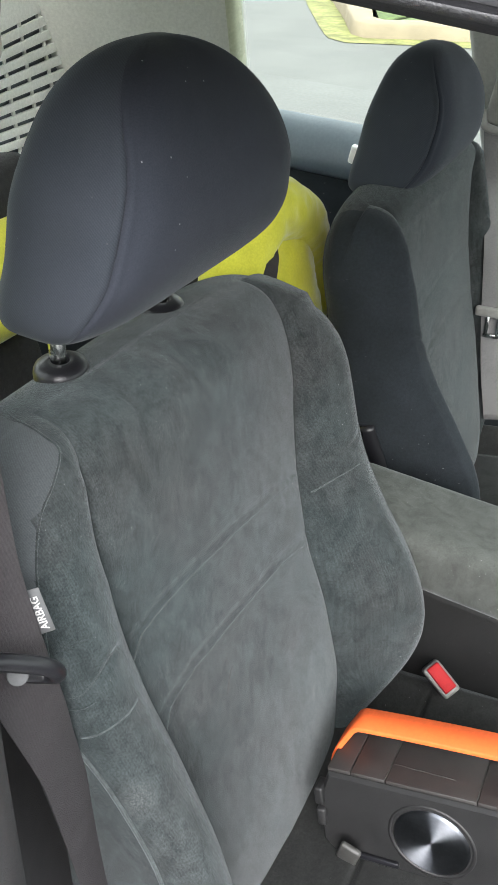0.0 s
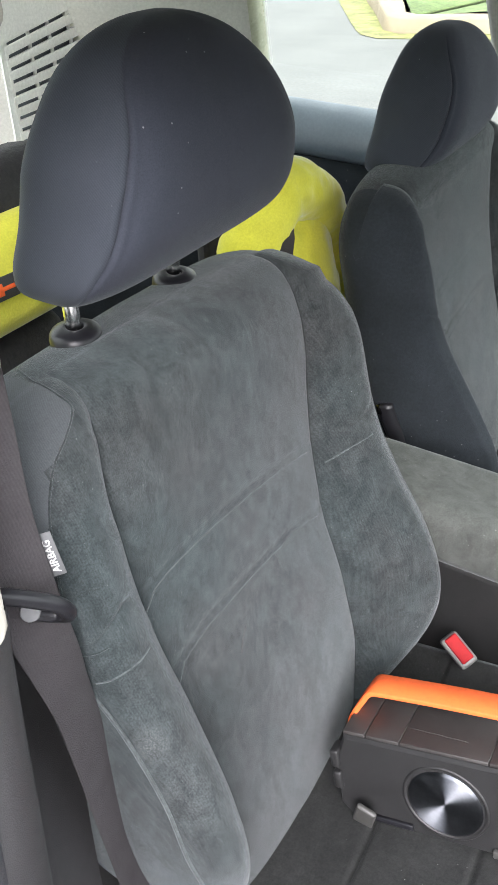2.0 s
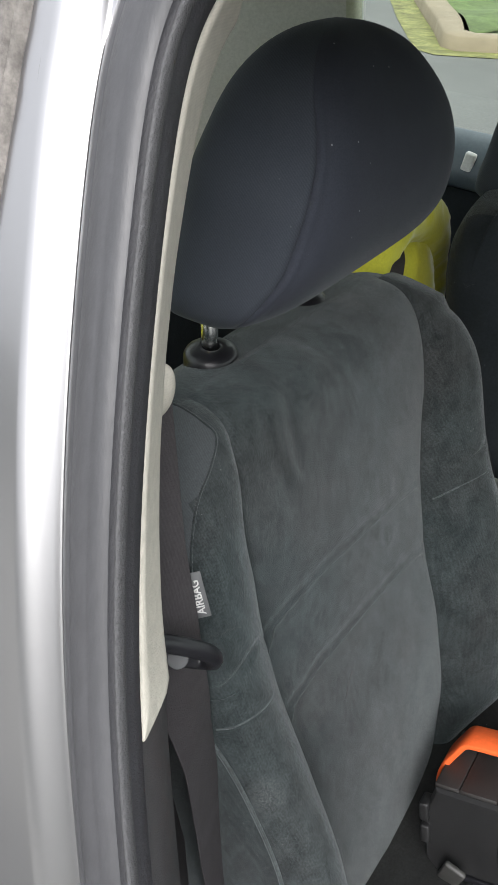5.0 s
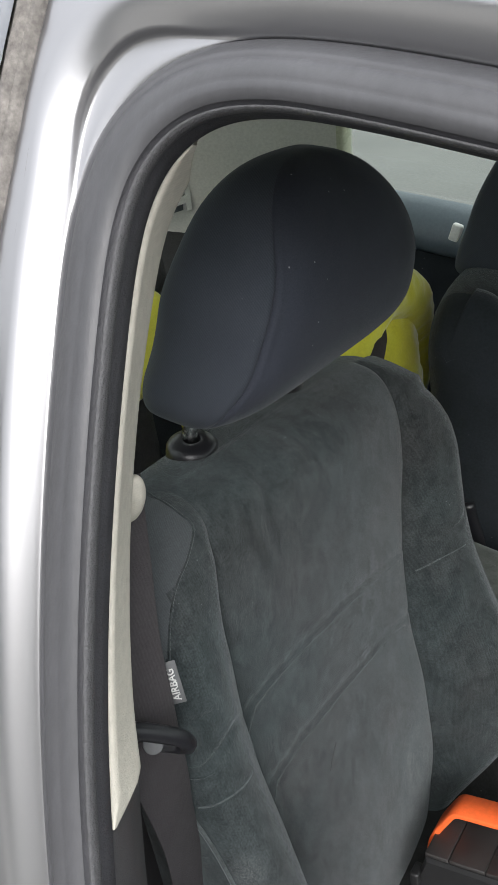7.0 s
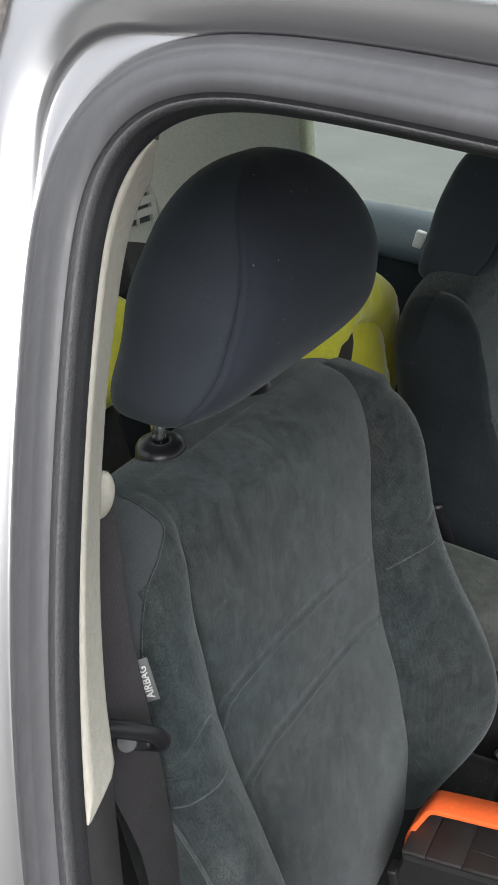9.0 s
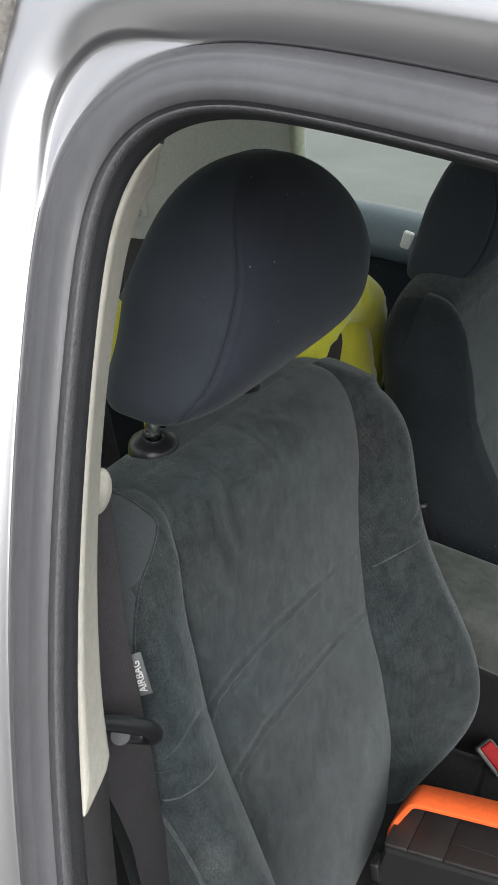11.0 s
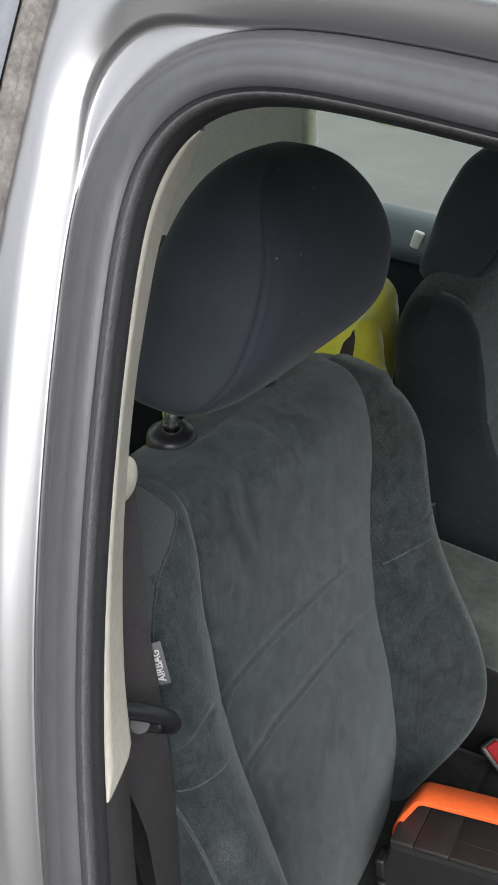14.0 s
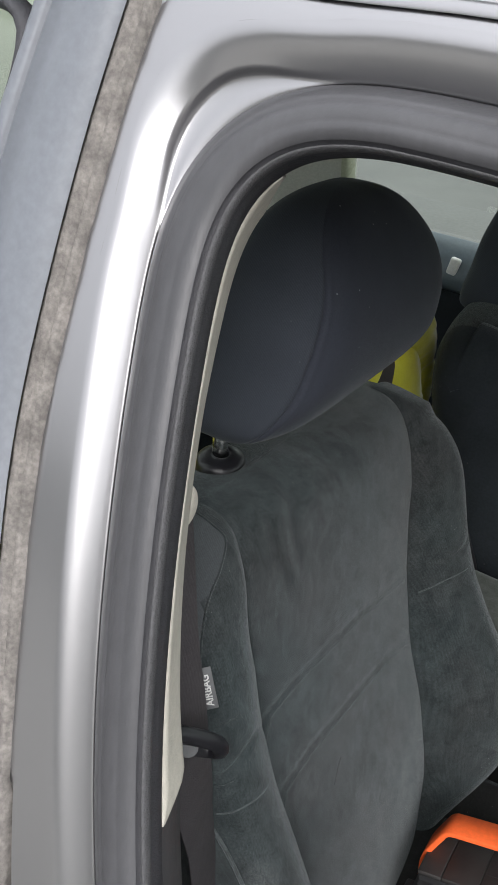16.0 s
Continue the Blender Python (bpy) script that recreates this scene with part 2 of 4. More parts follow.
CONCRETE = material("concrete", (0.22, 0.18, 0.125), 0.9, vary=0.15, scale=3, fine=60, bump=0.3, bump_scale=60)
BOUNCE_SLAB = material("bounce_slab_pale", (0.27, 0.265, 0.245), 0.9, vary=0.12, scale=1.5, fine=50, fine_amount=0.12, bump=0.3, bump_scale=80)
MOSS = material("mossy_gutter", (0.15, 0.15, 0.05), 0.95, vary=0.5, scale=4, fine=30, fine_amount=0.3, bump=0.4, bump_scale=50)
BACKDROP_DARK = material("backdrop_dark_green", (0.05, 0.065, 0.035), 1.0, vary=0.4, scale=0.5, fine=3, fine_amount=0.4, bump=0.0)
GRASS = material("grass", (0.08, 0.115, 0.035), 0.95, vary=0.35, scale=3, fine=30, fine_amount=0.3, bump=0.6, bump_scale=40)


def glass_material():
    m = bpy.data.materials.new("window_glass")
    m.use_nodes = True
    nt = m.node_tree
    nt.nodes.remove(nt.nodes["Principled BSDF"])
    clear, gloss, mix = (nt.nodes.new(k) for k in ("ShaderNodeBsdfTransparent", "ShaderNodeBsdfGlossy", "ShaderNodeMixShader"))
    clear.inputs[0].default_value = (0.82, 0.89, 0.82, 1)
    gloss.inputs["Roughness"].default_value = 0.02
    mix.inputs[0].default_value = 0.07
    nt.links.new(clear.outputs[0], mix.inputs[1]), nt.links.new(gloss.outputs[0], mix.inputs[2])
    nt.links.new(mix.outputs[0], nt.nodes["Material Output"].inputs[0])
    return m


GLASS = glass_material()


# ---- building helpers ----
def part(name, bm, mat, parent=None, label="", smooth=True):
    """One bmesh as one mesh object, under a thing or a part."""
    me = bpy.data.meshes.new(name)
    bmesh.ops.recalc_face_normals(bm, faces=bm.faces)
    bm.to_mesh(me)
    bm.free()
    me.materials.append(mat)
    if smooth:
        me.shade_smooth()
    ob = new(name, me)
    if parent:
        ob.parent = parent
    if label:
        ob["label"] = label
    return ob


def empty(name, label, category, group="", kind=""):
    return tagged(new(name), label, category, group, kind)


def grid(bm, pts, close_u=False, close_v=False):
    """Faces over rows of points."""
    vs = [[bm.verts.new(p) for p in row] for row in pts]
    nu, nv = len(vs), len(vs[0])
    for i in range(nu if close_u else nu - 1):
        for j in range(nv if close_v else nv - 1):
            a, b, c, d = vs[i][j], vs[i][(j + 1) % nv], vs[(i + 1) % nu][(j + 1) % nv], vs[(i + 1) % nu][j]
            if len({a, b, c, d}) == 4:
                bm.faces.new((a, b, c, d))
    return vs


def rounded_box(bm, size, bevel, m=Matrix(), segments=3):
    """A box with rounded edges, centred, under the pose m."""
    made = bmesh.ops.create_cube(bm, size=1.0, matrix=Matrix.Diagonal((*size, 1)))
    vs = made["verts"]
    es = list({e for v in vs for e in v.link_edges})
    r = bmesh.ops.bevel(bm, geom=vs + es, offset=bevel, segments=segments, profile=0.5, affect='EDGES')
    all_v = {v for f in r["faces"] for v in f.verts}
    bmesh.ops.transform(bm, matrix=m, verts=list(all_v))


def cylinder(bm, radius, depth, m, radius2=None, segments=24, bevel=0.0):
    made = bmesh.ops.create_cone(bm, cap_ends=True, segments=segments, radius1=radius, radius2=radius if radius2 is None else radius2, depth=depth)
    vs = made["verts"]
    if bevel:
        es = [e for e in {e for v in vs for e in v.link_edges} if all(abs(v.co.z - vs[0].co.z) < 1e-6 for v in e.verts) or all(abs(v.co.z + vs[0].co.z) < 1e-6 for v in e.verts)]
        r = bmesh.ops.bevel(bm, geom=es, offset=bevel, segments=3, profile=0.5, affect='EDGES')
        vs = list({v for v in vs if v.is_valid} | {v for f in r["faces"] for v in f.verts})
    bmesh.ops.transform(bm, matrix=m, verts=vs)


def curve_pts(pts, n):
    """n points evenly along a smooth curve through pts."""
    p = [Vector(q) for q in pts]
    dense = []
    for i in range(len(p) - 1):
        a, b, c, d = p[max(i - 1, 0)], p[i], p[i + 1], p[min(i + 2, len(p) - 1)]
        for k in range(16):
            t = k / 16
            dense.append(0.5 * ((2 * b) + (c - a) * t + (2 * a - 5 * b + 4 * c - d) * t * t + (3 * b - a - 3 * c + d) * t ** 3))
    dense.append(p[-1])
    length = [0.0]
    for a, b in zip(dense, dense[1:]):
        length.append(length[-1] + (b - a).length)
    out, j = [], 0
    for k in range(n):
        want = length[-1] * k / (n - 1)
        while j < len(dense) - 2 and length[j + 1] < want:
            j += 1
        f = (want - length[j]) / max(1e-9, length[j + 1] - length[j])
        out.append(dense[j].lerp(dense[j + 1], min(1, f)))
    return out


def table(rows, x):
    """A value read off a table of pairs, gliding between them."""
    xs, ys = zip(*rows)
    return float(np.interp(x, xs, ys))


def smooth_table(rows, x, reach=0.035):
    """The same, with its corners rounded off."""
    xs, ys = zip(*rows)
    return float(np.mean(np.interp(x + np.linspace(-reach, reach, 9), xs, ys)))


def ease(f):
    f = min(1.0, max(0.0, f))
    return f * f * (3 - 2 * f)


def tube(bm, pts, radius, sides=12, flat=1.0):
    """A round bar along points, capped."""
    ring = []
    for i, p in enumerate(pts):
        d = (pts[min(i + 1, len(pts) - 1)] - pts[max(i - 1, 0)]).normalized()
        a = d.cross(Vector((0.3, 0.2, 0.93))).normalized()
        b = d.cross(a)
        ring.append([p + radius * (a * math.cos(2 * math.pi * k / sides) + flat * b * math.sin(2 * math.pi * k / sides)) for k in range(sides)])
    vs = grid(bm, ring, close_v=True)
    bm.faces.new(vs[0]), bm.faces.new(vs[-1])


def band(bm, pts, across, width, thick):
    """A flat strap along points; across gives its width's direction at each point."""
    rows = []
    for i, p in enumerate(pts):
        d = (pts[min(i + 1, len(pts) - 1)] - pts[max(i - 1, 0)]).normalized()
        w = across[i] if isinstance(across, list) else across
        w = (w - d * w.dot(d)).normalized()
        n = d.cross(w)
        h, t = width / 2, thick / 2
        rows.append([p + w * h * a + n * t * b for a, b in ((-1, -0.6), (-0.96, -1), (0.96, -1), (1, -0.6), (1, 0.6), (0.96, 1), (-0.96, 1), (-1, 0.6))])
    vs = grid(bm, rows, close_v=True)
    bm.faces.new(vs[0]), bm.faces.new(vs[-1])


# ---- outside: road, kerb and grass ----
def build_outside():
    bm = bmesh.new()
    bmesh.ops.create_grid(bm, x_segments=60, y_segments=60, size=300)
    tagged(part("ground", bm, ASPHALT, smooth=False), "pale grey worn asphalt of a car park", "ground", kind="structure")
    # unseen pale slab, added to brighten reflections low on the painted pillar
    bm = bmesh.new()
    rounded_box(bm, (40.0, 8.0, 0.03), 0.006, pose(-4.0, -5.4, 0.0))
    tagged(part("pavement", bm, BOUNCE_SLAB, smooth=False), "unseen pale slab added to reflect light onto the car", "pavement", kind="structure")
    line = curve_pts([(30, 24, 0), (10, 15.2, 0), (2, 11.3, 0), (-1.0, 9.75, 0), (-2.22, 9.02, 0), (-2.80, 8.72, 0), (-3.15, 8.47, 0), (-3.30, 8.44, 0), (-3.42, 8.58, 0), (-4.0, 9.72, 0), (-4.74, 11.1, 0), (-7, 15.5, 0), (-14, 30, 0)], 220)
    profile = ((-0.34, 0.006), (-0.02, 0.010), (0.0, 0.012), (0.015, 0.13), (0.04, 0.15), (0.30, 0.155), (0.31, 0.15))

    def strip(a, b):
        rows = []
        for i, p in enumerate(line):
            d = (line[min(i + 9, len(line) - 1)] - line[max(i - 9, 0)]).normalized()
            n = Vector((d.y, -d.x, 0))
            rows.append([p + n * u + Vector((0, 0, h)) for u, h in profile[a:b]])
        return rows
    bm = bmesh.new()
    grid(bm, strip(0, 3))
    tagged(part("gutter", bm, MOSS), "yellow-green mossy gutter beside the kerb", "gutter", kind="structure")
    bm = bmesh.new()
    grid(bm, strip(2, 7))
    tagged(part("kerb", bm, CONCRETE), "tan weathered concrete kerb round the grass", "kerb", kind="structure")
    bm = bmesh.new()
    rows = []
    for i, p in enumerate(line):
        d = (line[min(i + 1, len(line) - 1)] - line[max(i - 1, 0)]).normalized()
        n = Vector((d.y, -d.x, 0))
        q = p + n * 0.3
        goal = Vector((30 - 35 * i / 220, 70, 0.6))
        rows.append([q.lerp(goal, k / 12) + Vector((0, 0, 0.14 + 0.04 * math.sin(i * 0.7 + k))) for k in range(13)])
    grid(bm, rows)
    tagged(part("lawn", bm, GRASS), "short green grass behind the kerb", "grass", kind="stuff")


build_outside()


def build_backdrop():
    """An unseen tree-like rim behind the viewer, added to darken low reflections in the paint."""
    bm = bmesh.new()
    rows = []
    for k in range(121):
        a = math.pi + math.pi * k / 120
        r = 24 + 2 * noise.noise(Vector((k * 0.2, 0, 3)))
        top = 2.6 + 3.4 * ease((math.cos(a) + 0.5) / 1.0) + 1.2 * noise.noise(Vector((k * 0.13, 1, 0))) + 0.7 * noise.noise(Vector((k * 0.6, 1, 7)))
        rows.append([(r * math.cos(a), r * math.sin(a), z) for z in (-0.1, top * 0.4, top * 0.8, top)])
    grid(bm, rows)
    tagged(part("backdrop", bm, BACKDROP_DARK), "unseen dark green backdrop added for reflections in the paint", "trees", kind="structure")


build_backdrop()

# ---- the car's body ----
N_OUT = Vector((0, -0.9186, 0.3952))      # outward from the door opening's plane
TUMBLE = 0.430                            # y per z in that plane
MID_Y = 1.078                             # the car's middle plane


def side_y(z):
    return 0.532 + (z - 1.27) * TUMBLE


def opening(x, z, h=0.0):
    return Vector((x, side_y(z), z)) + N_OUT * h


EDGE = [(-0.20, 0.42), (-0.225, 0.52), (-0.275, 0.64), (-0.325, 0.745), (-0.36, 0.82), (-0.384, 0.872), (-0.402, 0.915), (-0.417, 0.957), (-0.433, 1.012), (-0.446, 1.069), (-0.455, 1.117),
        (-0.462, 1.164), (-0.4655, 1.199), (-0.461, 1.222), (-0.447, 1.242), (-0.427, 1.258), (-0.400, 1.268), (-0.363, 1.270), (-0.315, 1.2685),
        (-0.255, 1.264), (-0.12, 1.252), (0.05, 1.225), (0.25, 1.165), (0.45, 1.07), (0.75, 0.90)]
EDGE_PTS = [(v.x, v.y) for v in curve_pts([(x, z, 0) for x, z in EDGE], 420)]
for _ in range(60):
    EDGE_PTS = [EDGE_PTS[0]] + [tuple(0.25 * a + 0.5 * b + 0.25 * c for a, b, c in zip(*EDGE_PTS[i - 1:i + 2])) for i in range(1, len(EDGE_PTS) - 1)] + [EDGE_PTS[-1]]


def edge_frame(i):
    x, z = EDGE_PTS[i]
    xa, za = EDGE_PTS[max(i - 1, 0)]
    xb, zb = EDGE_PTS[min(i + 1, len(EDGE_PTS) - 1)]
    dx, ds = xb - xa, (zb - za) / 0.9186
    l = math.hypot(dx, ds)
    return x, z, ds / l, -dx / l          # inward is to the right of the way up the pillar


def edge_raw(i, d, h):
    x, z, nx, ns = edge_frame(i)
    return opening(x + nx * d, z + ns * d * 0.9186, h)


def outer_height(i):
    """How far the frame's outer border stands out: less along the roof, which rolls inwards."""
    return 0.0206 - 0.0045 * max(0, -edge_frame(i)[3]) ** 4


def land(i):
    """Width of the flat paint beside the seal: wide in the corner, none along the pillar and the roof."""
    x, z, nx, ns = edge_frame(i)
    return 0.0004 + 0.018 * max(0, -2 * nx * ns) ** (1.7 if nx > -ns else 3.2)


def edge_point(i, d, h):
    x, z, nx, ns = edge_frame(i)
    if d < 0:
        d *= 1 + 1.0 * (2 * nx * abs(ns)) ** 2 if nx > 0 else 1
    return opening(x + nx * d, z + ns * d * 0.9186, h)


STRIP_X = [(0.3, -0.26), (0.55, -0.345), (0.859, -0.437), (0.936, -0.460), (1.048, -0.487), (1.10, -0.493), (1.167, -0.495), (1.239, -0.494), (1.286, -0.489), (1.36, -0.484)]


def strip_x(z):
    """The rear border of the painted pillar."""
    return smooth_table(STRIP_X, z, 0.03)


def seal_point(i, d, h):
    """The same for the seal, which is narrower along the roof than along the pillar."""
    return edge_point(i, d * (0.72 + 0.28 * max(0, edge_frame(i)[2])), h)


def sweep(section, name, mat, parent, label="", first=0, last=None, at=edge_point):
    bm = bmesh.new()
    rows = [[at(i, d, h) for d, h in section] for i in range(first, last or len(EDGE_PTS))]
    grid(bm, rows)
    return part(name, bm, mat, parent, label)


car = empty("car", "silver two-door car with its passenger door open", "car")


def build_side():
    # painted frame round the opening: land beside the seal, inner step, sloping valley and rolled outer edge
    bm = bmesh.new()
    rows = []
    for i in range(len(EDGE_PTS)):
        L = land(i)
        prof = [(0.012, -0.002), (0.002, 0.001), (0.0, 0.0066), (-0.0006, 0.0073), (-L * 0.5, 0.0075), (-L + 0.0004, 0.0076)]
        step = 0.0055 * min(1, L / 0.012)
        for k in range(1, 29):
            e = 0.0225 * k / 28
            rise = min(1, max(0, (e - 0.0026 * min(1, L / 0.012)) / 0.0195))
            prof.append((-L - e, 0.0076 + step * ease(e / 0.0032) + (0.0132 - step) * (0.75 * rise * (2 - rise) + 0.25 * ease(rise))))
        row = [edge_raw(i, d, h) for d, h in prof]
        rows.append(row + [row[-1].lerp(edge_point(i, -0.034, outer_height(i)), k / 4) - N_OUT * 0.0006 * (outer_height(i) < 0.02) * (k - 4) * k * 0.25 for k in (1, 2, 3, 4)])
    grid(bm, rows)
    part("door_frame", bm, SILVER, car, "silver painted frame round the door opening")
    # outer skin from the frame to the pillar's rear edge and the drip rail
    bm = bmesh.new()
    rows = []
    for i in range(len(EDGE_PTS)):
        p = edge_point(i, -0.034, outer_height(i))
        x, z = EDGE_PTS[i]
        if x > -0.40:
            q = opening(p.x, p.z + 0.004, outer_height(i) - 0.001)
        elif z < 1.19:
            q = opening(min(strip_x(p.z) - 0.006, p.x - 0.002), p.z, 0.0208)
        else:
            # out from the corner's centre to the upright or the level border
            dx, dz = p.x + 0.395, p.z - 1.185
            k = min((-0.494 + 0.395) / dx if dx < -1e-4 else 9, (1.2995 - 1.185) / dz if dz > 1e-4 else 9)
            q = opening(-0.395 + dx * max(1, k), 1.185 + dz * max(1, k), 0.0208)
        rows.append([p.lerp(q, k / 8) - N_OUT * 0.0022 * (k / 8) ** 3 * min(1, max(0, (-0.38 - x) / 0.04)) for k in range(9)])
    grid(bm, rows)
    part("side_skin", bm, SILVER, car)
    # rubber seal: flange cover, ridge, bulb and dark inner lip
    seal = [(-0.001, 0.0060), (0.0, 0.0080), (0.0015, 0.0100), (0.0060, 0.0150), (0.0105, 0.0188), (0.0138, 0.0206), (0.0148, 0.0203), (0.0158, 0.0213), (0.0210, 0.0230), (0.0262, 0.0236),
            (0.0276, 0.0232), (0.0286, 0.0236), (0.0330, 0.0231), (0.0362, 0.0217), (0.0374, 0.0206)]
    sweep(seal, "door_seal", RUBBER, car, "grey ribbed rubber door seal", at=seal_point)
    sweep([(0.0374, 0.0206), (0.0380, 0.0188), (0.0392, 0.0180)], "seal_groove", RUBBER_DARK, car, "dark groove of the door seal", at=seal_point)
    sweep([(0.0392, 0.0180), (0.0396, 0.0190), (0.0406, 0.0187), (0.0414, 0.0174), (0.0417, 0.0154), (0.0414, 0.0134), (0.0407, 0.0118)], "seal_ridge", RIDGE, car, "rough grey ridge of the door seal", at=seal_point)
    bulb = [(0.0407, 0.0118), (0.0405, 0.007), (0.0404, 0.0015), (0.0395, 0.0005), (0.036, 0.0), (0.020, -0.002), (0.0, -0.01)]
    mid = max(range(len(EDGE_PTS)), key=lambda i: EDGE_PTS[i][1] - EDGE_PTS[i][0])
    bm = bmesh.new()
    grid(bm, [[edge_raw(i, -land(i) - 0.0222 + e, 0.0207 + h + 0.0002 * noise.noise(Vector((i * 0.4, e * 900, 0)))) for e, h in ((-0.00022, -0.0002), (0, 0.0001), (0.00022, -0.0002))] for i in range(mid - 26, mid + 22)])
    part("paint_crack", bm, STRIP, car, "fine crack in the paint of the fold")
    sweep(bulb, "seal_lip", RUBBER_DARK, car, "black inner lip of the door seal", at=seal_point)
    # dusty rubber strip behind the painted pillar, then the dark applique and the rear glass's frame
    bm = bmesh.new()
    prof = [(-0.4905, 0.010), (-0.4915, 0.019), (-0.4935, 0.0245), (-0.4965, 0.026), (-0.4975, 0.024), (-0.499, 0.024), (-0.501, 0.0255), (-0.506, 0.0255), (-0.510, 0.023), (-0.518, 0.018)]
    rows = [[opening(x + 0.492 + strip_x(z) + 0.0006 * noise.noise(Vector((x * 300, z * 60, 1))), z, h + 0.0006 * noise.noise(Vector((x * 200, z * 90, 5)))) for x, h in prof] for z in np.linspace(0.32, 1.36, 260)]
    grid(bm, rows)
    part("weather_strip", bm, STRIP, car, "dusty worn rubber weather strip")
    bm = bmesh.new()
    prof = [(-0.508, 0.026), (-0.512, 0.031), (-0.53, 0.032), (-0.5505, 0.031), (-0.552, 0.022), (-0.554, 0.022), (-0.555, 0.030), (-0.562, 0.031), (-0.568, 0.027), (-0.575, 0.018)]
    rows = [[opening(x - 0.06 * (1.30 - z) * min(1, max(0, (-0.508 - x) / 0.04)) + 0.492 + strip_x(z), z, h) for x, h in prof] for z in np.linspace(0.32, 1.298, 60)]
    grid(bm, rows)
    part("pillar_applique", bm, APPLIQUE, car, "dark grey glossy applique on the pillar")
    bm = bmesh.new()
    rows = [[opening(x, z, h) for x, h in ((-0.5, 0.027), (-0.54, 0.033), (-0.62, 0.033), (-1.3, 0.03))] for z in (1.291, 1.297, 1.32, 1.345, 1.36)]
    grid(bm, rows)
    part("roof_moulding", bm, SILVER, car)
    bm = bmesh.new()
    rows = [[opening(x, z, 0.012) for x in (-0.575, -0.8, -1.1)] for z in (0.88, 1.1, 1.30)]
    grid(bm, rows)
    pane = part("quarter_glass", bm, GLASS, car)
    pane.visible_shadow = False
    bm = bmesh.new()
    tube(bm, [opening(v.x, v.y, 0.020) for v in curve_pts([(-0.66, 1.282, 0), (-0.60, 1.279, 0), (-0.577, 1.272, 0), (-0.567, 1.255, 0), (-0.567, 1.22, 0), (-0.577, 1.12, 0), (-0.60, 0.95, 0)], 40)], 0.010, 10, 0.5)
    part("quarter_frame", bm, RUBBER_DARK, car, "black frame of the quarter window")
    # drip rail above the opening, and the roof skin over it
    bm = bmesh.new()
    rows = []
    for k, x in enumerate(np.linspace(-1.4, 0.5, 60)):
        top = 1.2985 if x < -0.41 else max(table([(-0.4, 1.298), (-0.315, 1.2975), (-0.255, 1.293), (-0.12, 1.281), (0.05, 1.254), (0.25, 1.194), (0.5, 1.07)], x), 0.5)
        rows.append([opening(x, top + dz, h) for dz, h in ((-0.003, 0.0205), (0.0, 0.022), (0.003, 0.0195), (0.006, 0.012), (0.013, 0.010), (0.017, 0.012), (0.020, 0.020), (0.034, 0.022), (0.06, 0.0), (0.085, -0.03))])
    grid(bm, rows)
    part("drip_rail", bm, SILVER, car)
    bm = bmesh.new()
    rows = []
    for x in np.linspace(-1.12, 0.14, 20):
        drop = 0.22 * max(0, (x + 0.1) / 0.5) ** 1.6
        rows.append([(x, y, 1.385 + 0.06 * (1 - ((y - MID_Y) / 0.52) ** 2) - drop) for y in np.linspace(0.555, 2 * MID_Y - 0.555, 16)])
    grid(bm, rows)
    part("roof", bm, SILVER, car)
    bm = bmesh.new()
    rows = [[(p[0], p[1], p[2] - 0.075) for p in row] for row in rows]
    rows = [[(x, MID_Y + (y - MID_Y) * 1.02, z) for x, y, z in row] for row in rows]
    grid(bm, rows)
    part("headliner", bm, HEADLINER, car, "pale beige fabric headliner")
    # beige pillar trim inside the seal
    bm = bmesh.new()
    rows = []
    for i in range(len(EDGE_PTS)):
        x, z = EDGE_PTS[i]
        if z > 1.256:
            break
        if z < 0.905:
            continue
        edge = 0.0402 * (0.72 + 0.28 * max(0, edge_frame(i)[2]))
        w = smooth_table([(0.90, 0.0315), (0.918, 0.0275), (0.95, 0.0238), (0.99, 0.0214), (1.03, 0.0198), (1.07, 0.0192), (1.11, 0.0195), (1.15, 0.0212), (1.20, 0.0225), (1.25, 0.0235)], z, 0.008)
        w += 0.0018
        cut = min(1.0, max(0.02, (z - 0.9045) / 0.0125), max(0.02, (1.257 - z) / 0.032))        # slanting ends
        face = [(edge - 0.0005, 0.0006), (edge * 0.66 + w * 0.34, -0.0115), (edge * 0.33 + w * 0.67, -0.0235), (w + 0.0008, -0.0340), (w, -0.0365), (w - 0.003, -0.039)]
        face = [(edge + (d - edge) * cut, h * cut) for d, h in face]
        rows.append([edge_point(i, d, h) for d, h in [(edge - 0.004, -0.001)] + face + [(edge + (d - edge) * cut, h * cut) for d, h in ((0.005, -0.047), (-0.008, -0.062), (-0.06, -0.07))]])
    grid(bm, rows)
    part("pillar_trim", bm, BEIGE, car, "beige grained plastic pillar trim")
    # lower dark pillar trim
    bm = bmesh.new()
    rows = []
    for i in range(len(EDGE_PTS)):
        x, z = EDGE_PTS[i]
        if z > 0.925 or x > -0.1:
            break
        rows.append([edge_point(i, d, h) for d, h in ((0.036, -0.0015), (0.0365, -0.004), (0.030, -0.026), (0.020, -0.045), (0.003, -0.062), (-0.012, -0.076), (-0.026, -0.090), (-0.042, -0.114), (-0.054, -0.15), (-0.060, -0.2))])
    grid(bm, rows)
    part("lower_pillar_trim", bm, LOWER_TRIM, car, "dark grey plastic lower pillar trim")


build_side()


